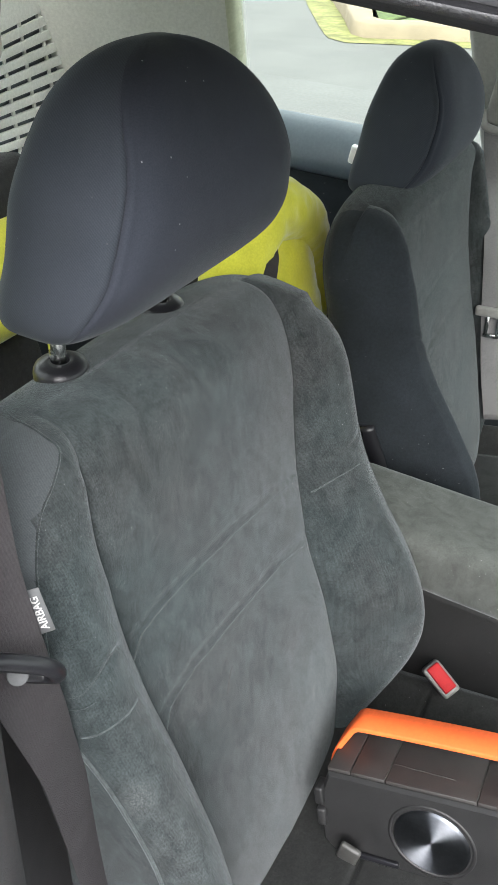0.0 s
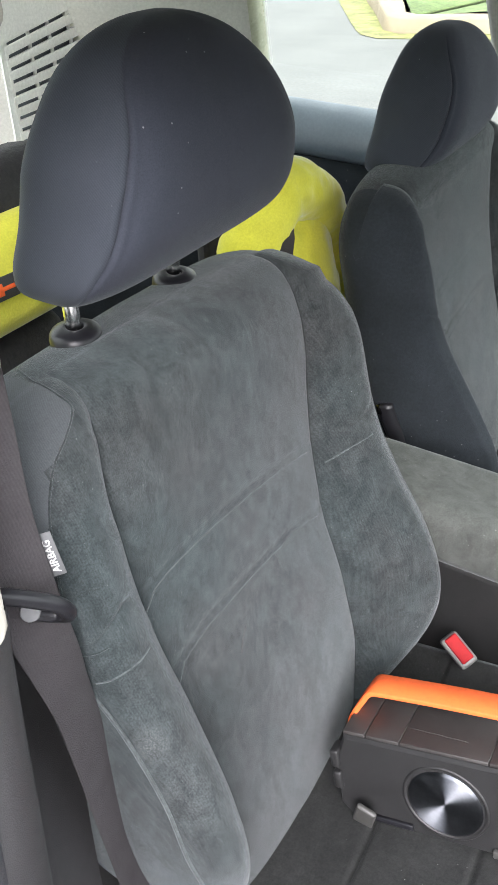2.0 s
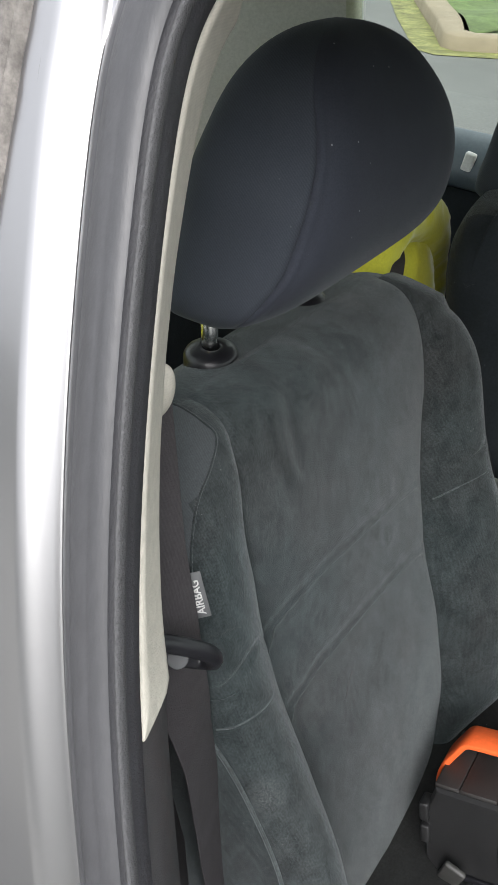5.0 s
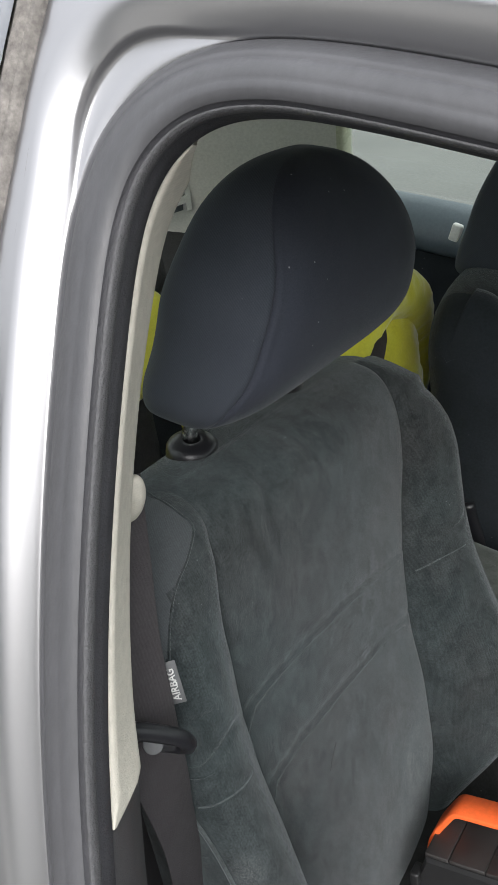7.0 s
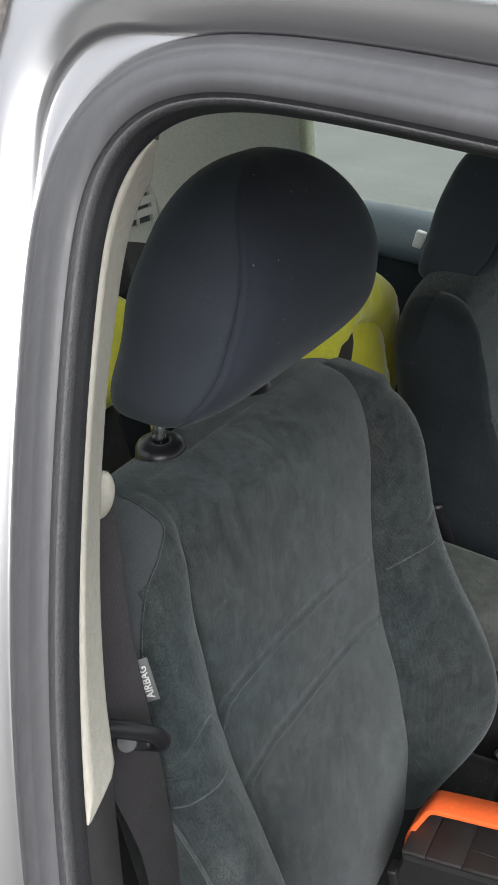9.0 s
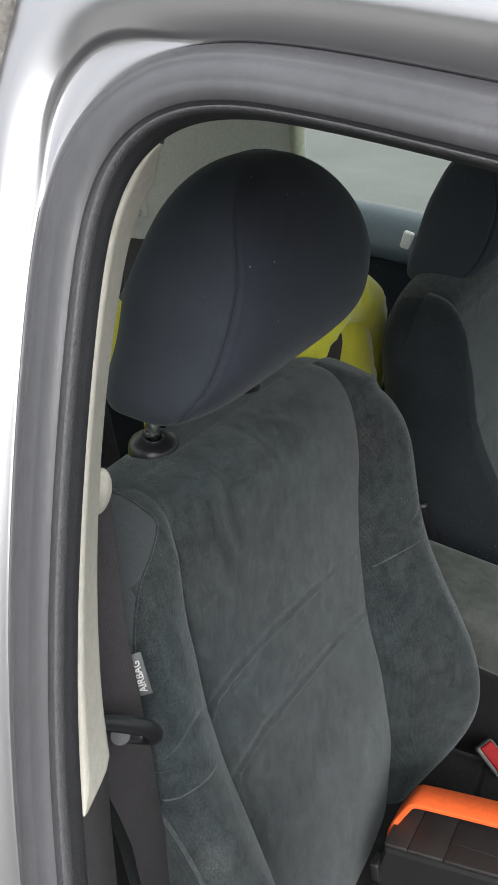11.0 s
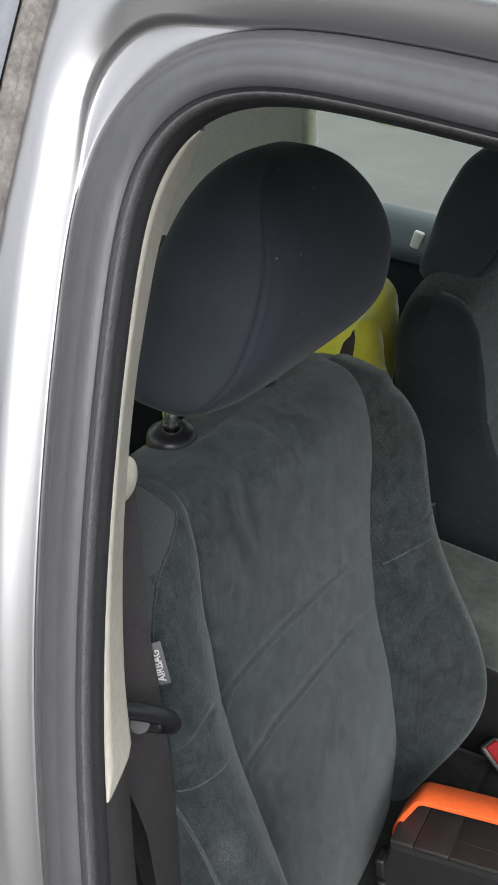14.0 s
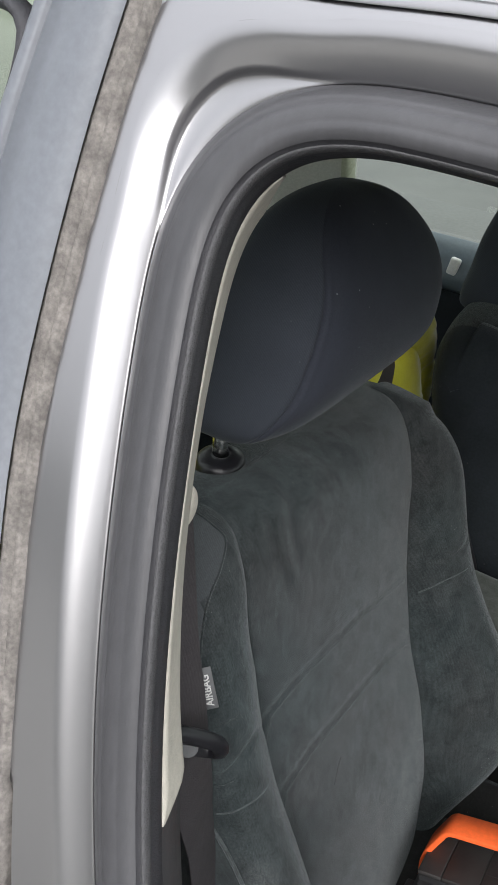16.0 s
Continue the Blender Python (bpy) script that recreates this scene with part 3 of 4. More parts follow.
def build_far_side():
    """The driver's side: door, sill, pillars and windows."""
    def far(x, z, h=0.0):
        return Vector((x, 2 * MID_Y - side_y(z) - h, z))
    # upper door and quarter trim with the padded window sill
    bm = bmesh.new()
    prof = [(0.00, 0.885), (0.015, 0.883), (0.03, 0.875), (0.05, 0.85), (0.06, 0.82), (0.058, 0.80), (0.045, 0.788), (0.028, 0.785)]
    rows = [[Vector((x, 1.775 - d, z - 0.012 - 0.018 * x)) for d, z in prof] for x in np.linspace(-1.15, 1.0, 24)]
    grid(bm, rows)
    part("window_sill_trim", bm, DOOR_BLUE, car, "blue-grey plastic trim under the window")
    bm = bmesh.new()
    grid(bm, [[Vector((x, 1.745 - d, z - 0.012 - 0.018 * x)) for d, z in ((0.0, 0.783), (0.004, 0.780), (0.006, 0.74), (0.0, 0.55), (0.0, 0.2))] for x in np.linspace(-1.15, 1.0, 24)])
    part("door_panel", bm, VELOUR_DARK, car, "dark fabric panel under the window trim")
    # small white rounded block on the side trim
    bm = bmesh.new()
    rounded_box(bm, (0.022, 0.014, 0.036), 0.005, pose(-0.693, 1.722, 0.842, 0, 10, 0))
    part("white_block", bm, WHITE, car, "small white rounded block on the side trim")
    # pillar between the windows
    bm = bmesh.new()
    rows = [[far(x + 0.20 * (1.0 - z), z, h) for x, h in ((-0.492, -0.03), (-0.492, 0.02), (-0.482, 0.035), (-0.44, 0.04), (-0.38, 0.035), (-0.37, 0.02), (-0.37, -0.03))] for z in np.linspace(0.79, 1.32, 14)]
    grid(bm, rows)
    part("far_pillar", bm, BACKLIT_TRIM, car, "plastic pillar trim with a colour darkened for backlight")
    # rear pillar, closing the side behind the window
    bm = bmesh.new()
    rows = []
    for z in np.linspace(0.72, 1.36, 14):
        e = -0.985 + 0.10 * (z - 1.0)
        rows.append([far(e + dx, z, h) for dx, h in ((0.02, -0.03), (0.02, 0.0), (0.012, 0.008), (0.0, 0.012), (-0.10, 0.05), (-0.2, 0.10), (-0.4, 0.2), (-0.7, 0.5))])
    grid(bm, rows)
    part("rear_pillar_trim", bm, PILLAR, car, "pale smooth rear pillar trim")
    bm = bmesh.new()
    grid(bm, [[far(-0.985 + 0.10 * (z - 1.0) + dx, z, h) for dx, h in ((0.006, 0.014), (0.010, 0.0125), (0.016, 0.008), (0.0205, 0.0), (0.0215, -0.02))] for z in np.linspace(0.875, 1.36, 10)])
    part("window_edging", bm, EDGING, car, "glossy window edging with reflected grass put into its colour")
    bm = bmesh.new()
    grid(bm, [[far(x, z, -0.02) for x in (-1.0, -0.7, -0.48)] for z in (0.87, 1.1, 1.36)])
    pane = part("far_quarter_glass", bm, GLASS, car)
    pane.visible_shadow = False
    bm = bmesh.new()
    grid(bm, [[far(x, z, -0.02) for x in (-0.38, 0.1, 0.6)] for z in (0.87, 1.1, 1.36)])
    pane = part("far_door_glass", bm, GLASS, car)
    pane.visible_shadow = False
    # black window rail along the roof
    bm = bmesh.new()
    grid(bm, [[far(x, z, h) for z, h in ((1.30, -0.03), (1.275, -0.02), (1.27, 0.0), (1.275, 0.03), (1.32, 0.08))] for x in np.linspace(-1.1, 0.6, 10)])
    part("window_rail", bm, RUBBER_DARK, car)
    # outer skin of the far side and the floor
    bm = bmesh.new()
    grid(bm, [[(x, y, z) for y, z in ((1.80, 0.862), (1.88, 0.83), (1.92, 0.7), (1.90, 0.4), (1.85, 0.22))] for x in np.linspace(-2.4, 1.8, 10)])
    part("far_skin", bm, SILVER, car)
    bm = bmesh.new()
    rounded_box(bm, (2.8, 1.6, 0.04), 0.004, pose(-0.2, 1.05, 0.20), 1)
    part("floor_pan", bm, CARPET, car, "black carpeted floor")
    bm = bmesh.new()
    grid(bm, [[(x, y, z) for y, z in ((0.40, 0.22), (0.36, 0.34), (0.30, 0.36), (0.26, 0.34), (0.24, 0.2))] for x in np.linspace(-0.4, 1.2, 8)])
    part("door_step", bm, SILVER, car)


build_far_side()


def build_wheels():
    """The four wheels the car stands on."""
    for x in (-1.45, 1.15):
        for y, out in ((0.30, -1), (1.86, 1)):
            m = pose(x, y, 0.30, 90, 0, 0)
            bm = bmesh.new()
            rows = []
            for r, h in ((0.20, -0.085), (0.27, -0.09), (0.295, -0.075), (0.30, -0.05), (0.30, 0.05), (0.295, 0.075), (0.27, 0.09), (0.20, 0.085)):
                rows.append([m @ Vector((r * math.cos(k * math.pi / 24), r * math.sin(k * math.pi / 24), h)) for k in range(48)])
            grid(bm, rows, close_u=True, close_v=True)
            wheel = part("wheel", bm, RUBBER_DARK, car, "black rubber tyre")
            bm = bmesh.new()
            rows = []
            for r, h in ((0.20, 0.0), (0.195, 0.05), (0.18, 0.062), (0.06, 0.05), (0.0, 0.055)):
                rows.append([m @ Vector((r * math.cos(k * math.pi / 24), r * math.sin(k * math.pi / 24), -out * h)) for k in range(48)])
            grid(bm, rows, close_v=True)
            part("rim", bm, CHROME, wheel, "silver metal rim")


build_wheels()


def close_body():
    """Plain panels and glass that close the car in front, behind and below."""
    across_y = np.linspace(0.36, 2 * MID_Y - 0.36, 12)

    def crown(y):
        return 1 - ((y - MID_Y) / 0.75) ** 2
    for name, prof, label in (("boot_lid", ((-1.62, 0.89), (-1.8, 0.90), (-2.2, 0.88), (-2.3, 0.84), (-2.34, 0.6), (-2.33, 0.3)), "silver painted boot lid"),
                              ("bonnet", ((0.98, 0.87), (1.3, 0.85), (1.7, 0.79), (2.0, 0.71), (2.12, 0.62), (2.14, 0.3)), "silver painted bonnet")):
        bm = bmesh.new()
        grid(bm, [[(x, y, z + 0.03 * crown(y)) for x, z in prof] for y in across_y])
        part(name, bm, SILVER, car, label)
    for name, x0, x1 in (("rear_quarter", -2.33, -0.56), ("front_wing", 1.22, 2.13)):
        bm = bmesh.new()
        rows = []
        for x in np.linspace(x0, x1, 60):
            # the lower border rises over the wheel
            arch = max(math.sqrt(max(0, 0.35 ** 2 - (x - c) ** 2)) for c in (-1.45, 1.15)) + 0.26
            rows.append([(x, y, arch + (0.87 - arch) * f) for f, y in ((0, 0.25), (0.3, 0.225), (0.6, 0.23), (0.85, 0.26), (1, 0.34))])
        grid(bm, rows)
        part(name, bm, SILVER, car)
    for name, low, high in (("windscreen", (0.98, 0.87), (0.15, 1.31)), ("rear_glass", (-1.62, 0.89), (-1.13, 1.39))):
        bm = bmesh.new()
        grid(bm, [[(low[0] + (high[0] - low[0]) * f, MID_Y + (y - MID_Y) * (1 - 0.28 * f), low[1] + (high[1] - low[1]) * f + 0.04 * crown(y)) for f in (0, 0.25, 0.5, 0.75, 1)] for y in across_y])
        pane = part(name, bm, GLASS, car)
        pane.visible_shadow = False


close_body()


# ---- front seats ----
from mathutils.bvhtree import BVHTree

SEAT_Y = 0.7265
TAG_AT = Vector((-0.4085, 0.4875, 0.8965))


def insert_x(z):
    return -0.387 - (z - 0.675) * 0.24


# side profile; then half width, seam and bolster height by level, for the outer and the inner side
PASSENGER_SHAPE = dict(
    side=[(-0.3016, 0.36), (-0.3096, 0.42), (-0.3227, 0.5), (-0.3485, 0.6), (-0.3754, 0.675), (-0.4075, 0.775), (-0.4269, 0.855), (-0.4383, 0.897), (-0.4473, 0.922), (-0.459, 0.939), (-0.478, 0.949), (-0.505, 0.951), (-0.528, 0.948), (-0.544, 0.938), (-0.553, 0.915), (-0.554, 0.87), (-0.53, 0.7), (-0.488, 0.5), (-0.458, 0.36)],
    half=([(0.36, 0.1999), (0.42, 0.2249), (0.5, 0.2481), (0.58, 0.256), (0.66, 0.2517), (0.757, 0.2479), (0.84, 0.25), (0.9, 0.2469), (0.93, 0.24), (0.955, 0.232)],
          [(0.36, 0.1976), (0.42, 0.2226), (0.5, 0.2424), (0.58, 0.2468), (0.66, 0.2455), (0.757, 0.2453), (0.84, 0.2563), (0.9, 0.2585), (0.93, 0.2519), (0.955, 0.2442)]),
    seam=([(0.36, 0.1504), (0.43, 0.1627), (0.49, 0.1744), (0.58, 0.1674), (0.68, 0.1589), (0.75, 0.1639), (0.8, 0.1651), (0.88, 0.163), (0.93, 0.1448), (0.96, 0.1349)],
          [(0.36, 0.1127), (0.43, 0.125), (0.49, 0.1371), (0.58, 0.1339), (0.68, 0.1286), (0.75, 0.14), (0.8, 0.151), (0.88, 0.173), (0.93, 0.1723), (0.96, 0.1689)]),
    bolster=([(0.36, 0), (0.42, 0.0016), (0.48, 0.0466), (0.55, 0.0764), (0.62, 0.0728), (0.7, 0.048), (0.757, 0.0364), (0.85, 0.0263), (0.91, 0.0143), (0.94, 0), (0.96, 0)],
             [(0.36, 0), (0.42, 0.0405), (0.48, 0.0829), (0.55, 0.1022), (0.62, 0.09), (0.7, 0.0633), (0.757, 0.0529), (0.85, 0.0447), (0.91, 0.0281), (0.94, 0.0074), (0.96, 0.0004)]))
DRIVER_SHAPE = dict(
    side=[(-0.3346, 0.36), (-0.3426, 0.42), (-0.3677, 0.5), (-0.395, 0.6), (-0.4165, 0.675), (-0.4422, 0.775), (-0.4541, 0.855), (-0.4579, 0.897), (-0.4566, 0.922), (-0.4608, 0.939), (-0.478, 0.949), (-0.505, 0.951), (-0.528, 0.948), (-0.544, 0.938), (-0.553, 0.915), (-0.554, 0.87), (-0.53, 0.7), (-0.488, 0.5), (-0.458, 0.36)],
    half=PASSENGER_SHAPE["half"],
    seam=([(0.36, 0.1699), (0.43, 0.1978), (0.49, 0.2114), (0.58, 0.2044), (0.68, 0.1959), (0.75, 0.2009), (0.8, 0.2021), (0.88, 0.2), (0.93, 0.1818), (0.96, 0.1719)],
          [(0.36, 0.1517), (0.43, 0.164), (0.49, 0.1761), (0.58, 0.1729), (0.68, 0.1658), (0.75, 0.1743), (0.8, 0.1829), (0.88, 0.1983), (0.93, 0.1881), (0.96, 0.1799)]),
    bolster=(PASSENGER_SHAPE["bolster"][0],
             [(0.36, 0.031), (0.42, 0.0715), (0.48, 0.1057), (0.55, 0.1153), (0.62, 0.094), (0.7, 0.0619), (0.757, 0.0509), (0.85, 0.0469), (0.91, 0.0389), (0.94, 0.014), (0.96, 0.003)]))
LEAN_IN = 0.008


# the two seams across the centre panel: offset from the middle and level
CROSS_SEAMS = ([(-0.168, 0.768), (-0.152, 0.781), (-0.12, 0.788), (-0.06, 0.789), (0.0, 0.784), (0.05, 0.777), (0.10, 0.766), (0.127, 0.7585)],
               [(-0.165, 0.688), (-0.145, 0.703), (-0.10, 0.714), (-0.03, 0.713), (0.02, 0.709), (0.06, 0.704), (0.085, 0.698), (0.113, 0.6875)])
COLS_IN, COLS_OUT = 60, 46        # columns across half the centre panel and across a bolster


def seat_grid(slack, nr=420):
    """Rows of points up the front, over the top and down the back of a backrest; the driver's is mirrored."""
    flip, shape = (1, PASSENGER_SHAPE) if slack > 0.5 else (-1, DRIVER_SHAPE)
    prof = curve_pts([(x, z, 0) for x, z in shape["side"]], nr)
    top = max(range(nr), key=lambda i: prof[i].y)
    total = []
    steps = [(k / COLS_IN, 0) for k in range(COLS_IN)] + [(1, math.sin(k / COLS_OUT * math.pi / 2) ** 0.9) for k in range(COLS_OUT + 1)]
    steps = [(-1, a, q) for a, q in reversed(steps[1:])] + [(1, a, q) for a, q in steps]
    for i, p in enumerate(prof):
        x, z = p.x, p.y
        front = i < top
        zs = min(z, 0.862)
        spine = Vector((insert_x(zs) - 0.07, zs))
        widths = [(smooth_table(shape["half"][w], zs), smooth_table(shape["seam"][w], z, 0.02), smooth_table(shape["bolster"][w], z, 0.035 if z < 0.88 else 0.018)) for w in (0, 1)]
        shift = flip * LEAN_IN * min(1, max(0, (z - 0.6) / 0.25))
        fade = min(1, max(0, (0.957 - z) / 0.035)) if front else 0.0
        over = 0.0 if front else min(1, (i - top) / 16)
        row = []
        for side, a, q in steps:
            b, s, h = widths[1 if side * flip > 0 else 0]
            au = s * a if q == 0 else s + (b - s) * q
            u = side * au
            off = 0.0
            if front:
                if q == 0:
                    off += 0.009 * (1 - a * a) * fade
                    for line, dep in zip(CROSS_SEAMS, (0.0009, 0.0011)):
                        away = (z - table(line, u * flip)) / 0.0030
                        off += dep * (0.22 * math.exp(-((away + 3.5) / 3.0) ** 2) - math.exp(-away ** 2))
                    # slack folds under the collar and a slit in the cloth
                    w = Vector((u + 0.055, z - 0.905))
                    off += slack * 0.0011 * math.sin(w.length * 210 - 2.0) * math.exp(-((w.length - 0.045) / 0.02) ** 2) * max(0, min(1, (w.y - w.x) * 30 + 0.6))
                    off += slack * 0.0005 * noise.noise(Vector((u * 30 + z * 25, z * 12, 2.0))) * min(1, max(0, (z - 0.79) / 0.05))
                    off += slack * 0.0003 * noise.noise(Vector((u * 45, z * 14 + u * 20, 7.0))) * min(1, max(0, (0.66 - z) / 0.05))
                else:
                    off += h * math.sin(min(1.0, q / 0.56) * math.pi / 2) ** 0.8 - h * 0.30 * max(0, q - 0.56) ** 2 + 0.005 * min(1, q * 9) * fade
                    tuck = 0.752 + 0.035 * q if side * flip > 0 else 0.792 + 0.03 * (q - 0.5) + 0.02 * math.sin(q * 5)
                    off -= 0.0026 * math.exp(-((z - tuck) / 0.0026) ** 2) * min(1, q * 6)
                    if side * flip < 0:
                        off -= 0.0022 * math.exp(-((z - 0.828 - 0.02 * (q - 0.75) ** 2) / 0.003) ** 2) * min(1, max(0, (q - 0.45) * 8))
                    rib = 0.0 if slack < 0.5 else 0.0024 * math.exp(-((q - 0.70) / 0.022) ** 2)
                    off += 0.0 if side < 0 else -rib * 0.9
                off -= 0.0055 * math.exp(-((au - s) / 0.0030) ** 2) * fade
            k = max(0.0, 1 - (au / b) ** (6.0 - (1.9 * min(1, max(0, (z - 0.84) / 0.09)) if u * flip > 0 else 0.0))) ** (1 / 2.4)
            v = Vector((x, z)) - spine
            n = v.normalized() if v.length > 1e-6 else Vector((1, 0))
            fx = Vector((1, 0.24)).normalized() if front and z < 0.92 else n
            q2 = spine + v * k + fx * off * min(1, k * 1.5)
            wob = 0.0009 * noise.noise(Vector((u * 18, z * 20, x * 10 + 3)))
            fall = 0.007 * min(1, max(0, u * flip / 0.20)) * min(1, max(0, (z - 0.84) / 0.09))
            row.append(Vector((q2.x + wob, u + shift, q2.y - fall)))
        total.append(row)
    return total, top


# how far out the seam of the outer side panel lies at each level
SHOULDER_SEAM = [(0.36, 0.2385), (0.65, 0.2375), (0.73, 0.233), (0.80, 0.2325), (0.8455, 0.229), (0.875, 0.2235), (0.9023, 0.209), (0.9237, 0.191), (0.9325, 0.1705), (0.9415, 0.1485), (0.95, 0.146)]


def split_backrest(seat, stained):
    pts, top = seat_grid(1.0 if stained else 0.25)
    nr, nc = len(pts), len(pts[0])
    zones = {"panel": [], "left": [], "right": [], "back": [], "side": []}
    rim = COLS_OUT - int(COLS_OUT * 2 / math.pi * math.asin(0.22 ** (1 / 0.9)))
    for i in range(nr - 1):
        for j in range(nc - 1):
            zone = "right" if j < COLS_OUT else ("left" if j >= nc - 1 - COLS_OUT else "panel")
            if i > top + 35 and (stained or j >= rim):
                zone = "back"
            elif stained and j < COLS_OUT and pts[i][j].z > 0.775 and -pts[i][j].y > table(SHOULDER_SEAM, pts[i][j].z):
                zone = "side"
            elif not stained and j < rim:
                zone = "side"
            zones[zone].append((i, j))
    # the driver's side panel gets darker velour to paint in its shade
    for zone, name, mat, label in (("panel", "back_panel", VELOUR, "grey-green velour centre panel with cross seams"), ("left", "bolster", VELOUR, ""),
                                   ("right", "bolster", VELOUR_STAINED if stained else VELOUR, ""), ("back", "back_cover", KNIT if stained else VELOUR_DARK, ""), ("side", "side_panel", SIDE_KNIT if stained else VELOUR_DARK, "twill fabric side panel" if stained else "velour side panel with shade put into its colour")):
        bm = bmesh.new()
        used = {}

        def vert(i, j):
            if (i, j) not in used:
                used[(i, j)] = bm.verts.new(pts[i][j])
            return used[(i, j)]
        for i, j in zones[zone]:
            bm.faces.new((vert(i, j), vert(i, j + 1), vert(i + 1, j + 1), vert(i + 1, j)))
        me = bpy.data.meshes.new(name)
        bm.to_mesh(me)
        bm.free()
        me.materials.append(mat)
        me.shade_smooth()
        ob = new(name, me)
        ob.parent = seat
        if label:
            ob["label"] = label
    # stitched seams and piping, lying on the cover
    flat, faces, nc = [p for row in pts for p in row], [], len(pts[0])
    for i in range(nr - 1):
        for j in range(nc - 1):
            faces.append((i * nc + j, i * nc + j + 1, (i + 1) * nc + j + 1, (i + 1) * nc + j))
    skin = BVHTree.FromPolygons(flat, faces)

    def seam(line, radius, mat, name, lift=0.0):
        bm = bmesh.new()
        on = []
        for p in curve_pts(line, 60):
            at, normal, _, _ = skin.find_nearest(p)
            on.append(at + (normal if normal.dot(p - Vector((-0.55, 0, 0.7))) > 0 else -normal) * lift)
        tube(bm, on, radius, 8)
        part(name, bm, mat, seat)
    flip = 1 if stained else -1
    for line in CROSS_SEAMS:
        seam([(insert_x(z) + 0.03, u * flip, z) for u, z in line if stained or abs(u) < 0.11], 0.0006, LIT_EDGE, "cross_seam", 0.0)
    if stained:
        d = Vector((0, SEAT_Y, 0))
        seam([Vector(p) - d for p in ((-0.405, 0.492, 0.757), (-0.3827, 0.4935, 0.7296), (-0.3585, 0.4927, 0.6935), (-0.332, 0.489, 0.649), (-0.315, 0.489, 0.60), (-0.3026, 0.4889, 0.5623), (-0.285, 0.489, 0.49), (-0.278, 0.49, 0.42))], 0.0017, LIT_EDGE, "piping", 0.0005)
        seam([Vector(p) - d for p in ((-0.530, 0.594, 0.948), (-0.506, 0.5844, 0.949), (-0.4756, 0.5801, 0.9477), (-0.4615, 0.578, 0.9415), (-0.450, 0.556, 0.9325), (-0.4439, 0.5355, 0.9237), (-0.436, 0.5176, 0.9023), (-0.424, 0.503, 0.875), (-0.4197, 0.4977, 0.8455), (-0.416, 0.494, 0.80))], 0.0010, VELOUR, "side_seam")
        seam([Vector(p) - d for p in ((-0.411, 0.4918, 0.7866), (-0.398, 0.499, 0.789), (-0.391, 0.509, 0.792))], 0.0009, VELOUR, "tuck", -0.0002)
        seam([Vector(p) - d for p in ((-0.396, 0.494, 0.762), (-0.390, 0.500, 0.764), (-0.383, 0.518, 0.767), (-0.3768, 0.538, 0.7725))], 0.0009, LIT_EDGE, "tuck", -0.0004)
        seam([Vector(p) - d for p in ((-0.385, 0.872, 0.731), (-0.366, 0.887, 0.747), (-0.349, 0.914, 0.757))], 0.0008, LIT_EDGE, "tuck", -0.0003)
        seam([Vector(p) - d for p in ((-0.372, 0.651, 0.652), (-0.374, 0.659, 0.663), (-0.376, 0.668, 0.671))], 0.0006, PLASTIC_MATT, "tear", 0.0001)


# headrest: share of its height, front x, back x, half width; and where its front seams run round it
HEAD = [(0.0, -0.4624, -0.5659, 0.1470), (0.12, -0.4395, -0.5545, 0.1425), (0.3, -0.4188, -0.5487, 0.1343), (0.5, -0.4164, -0.5458, 0.1257), (0.7, -0.4187, -0.5416, 0.1169), (0.85, -0.4222, -0.5433, 0.1140)]
HEAD_SEAM = [(0.0, 66), (0.146, 64), (0.22, 62.5), (0.34, 60), (0.435, 58), (0.53, 55.5), (0.63, 54), (0.69, 54.5), (0.78, 60), (0.854, 66), (1.0, 80)]
HEAD_TALL = 0.1838


def headrest_rows(z0, dy):
    """Rings of points from the flat underside to the rounded crown; the first 80 columns are the front panel."""
    n = 48
    s = 0.5 - 0.5 * np.cos(np.pi * np.arange(n + 1) / n)
    front, back, half = (np.interp(s, [r[0] for r in HEAD], [r[c] for r in HEAD]) for c in (1, 2, 3))
    for _ in range(6):
        for v in (front, back, half):
            v[1:-1] = 0.25 * v[:-2] + 0.5 * v[1:-1] + 0.25 * v[2:]
    crown = np.maximum(0, 1 - np.clip((s - 0.45) / 0.55, 0, 1) ** 2.126) ** (1 / 2.145)
    foot = np.maximum(0, 1 - np.clip((0.22 - s) / 0.22, 0, 1) ** 2.6) ** (1 / 2.6) * 0.688 + 0.312
    rows = []
    for i in range(n + 1):
        cx, rx, ry = (front[i] + back[i]) / 2, (front[i] - back[i]) / 2 * crown[i] * foot[i], half[i] * crown[i] * (foot[i] * 0.5 + 0.5)
        edge = radians(smooth_table(HEAD_SEAM, s[i], 0.05))
        show = math.sin(math.pi * min(1, max(0, (s[i] - 0.02) / 0.93))) ** 0.7
        row = []
        for j in range(240):
            t = -edge + 2 * edge * j / 80 if j <= 80 else edge + (2 * math.pi - 2 * edge) * (j - 80) / 160
            c, sn = math.cos(t), math.sin(t)
            e = 2 / (4.65 if c > 0 else 3.09)
            away = min(abs(t - edge), abs(t + edge), abs(t - 2 * math.pi + edge))
            puff = show * (0.0010 * math.exp(-((away - 0.10) / 0.06) ** 2) - 0.0016 * math.exp(-(away / 0.022) ** 2))
            wob = 0.0006 * noise.noise(Vector((c * 3, sn * 3, s[i] * 5 + dy * 9)))
            row.append(Vector((cx - 0.0016 * max(0, (s[i] - 0.45) / 0.55) ** 2 + (rx + puff + wob) * math.copysign(abs(c) ** e, c),
                               dy + (ry + puff + wob) * math.copysign(abs(sn) ** e, sn), z0 + HEAD_TALL * s[i])))
        rows.append(row)
    return rows


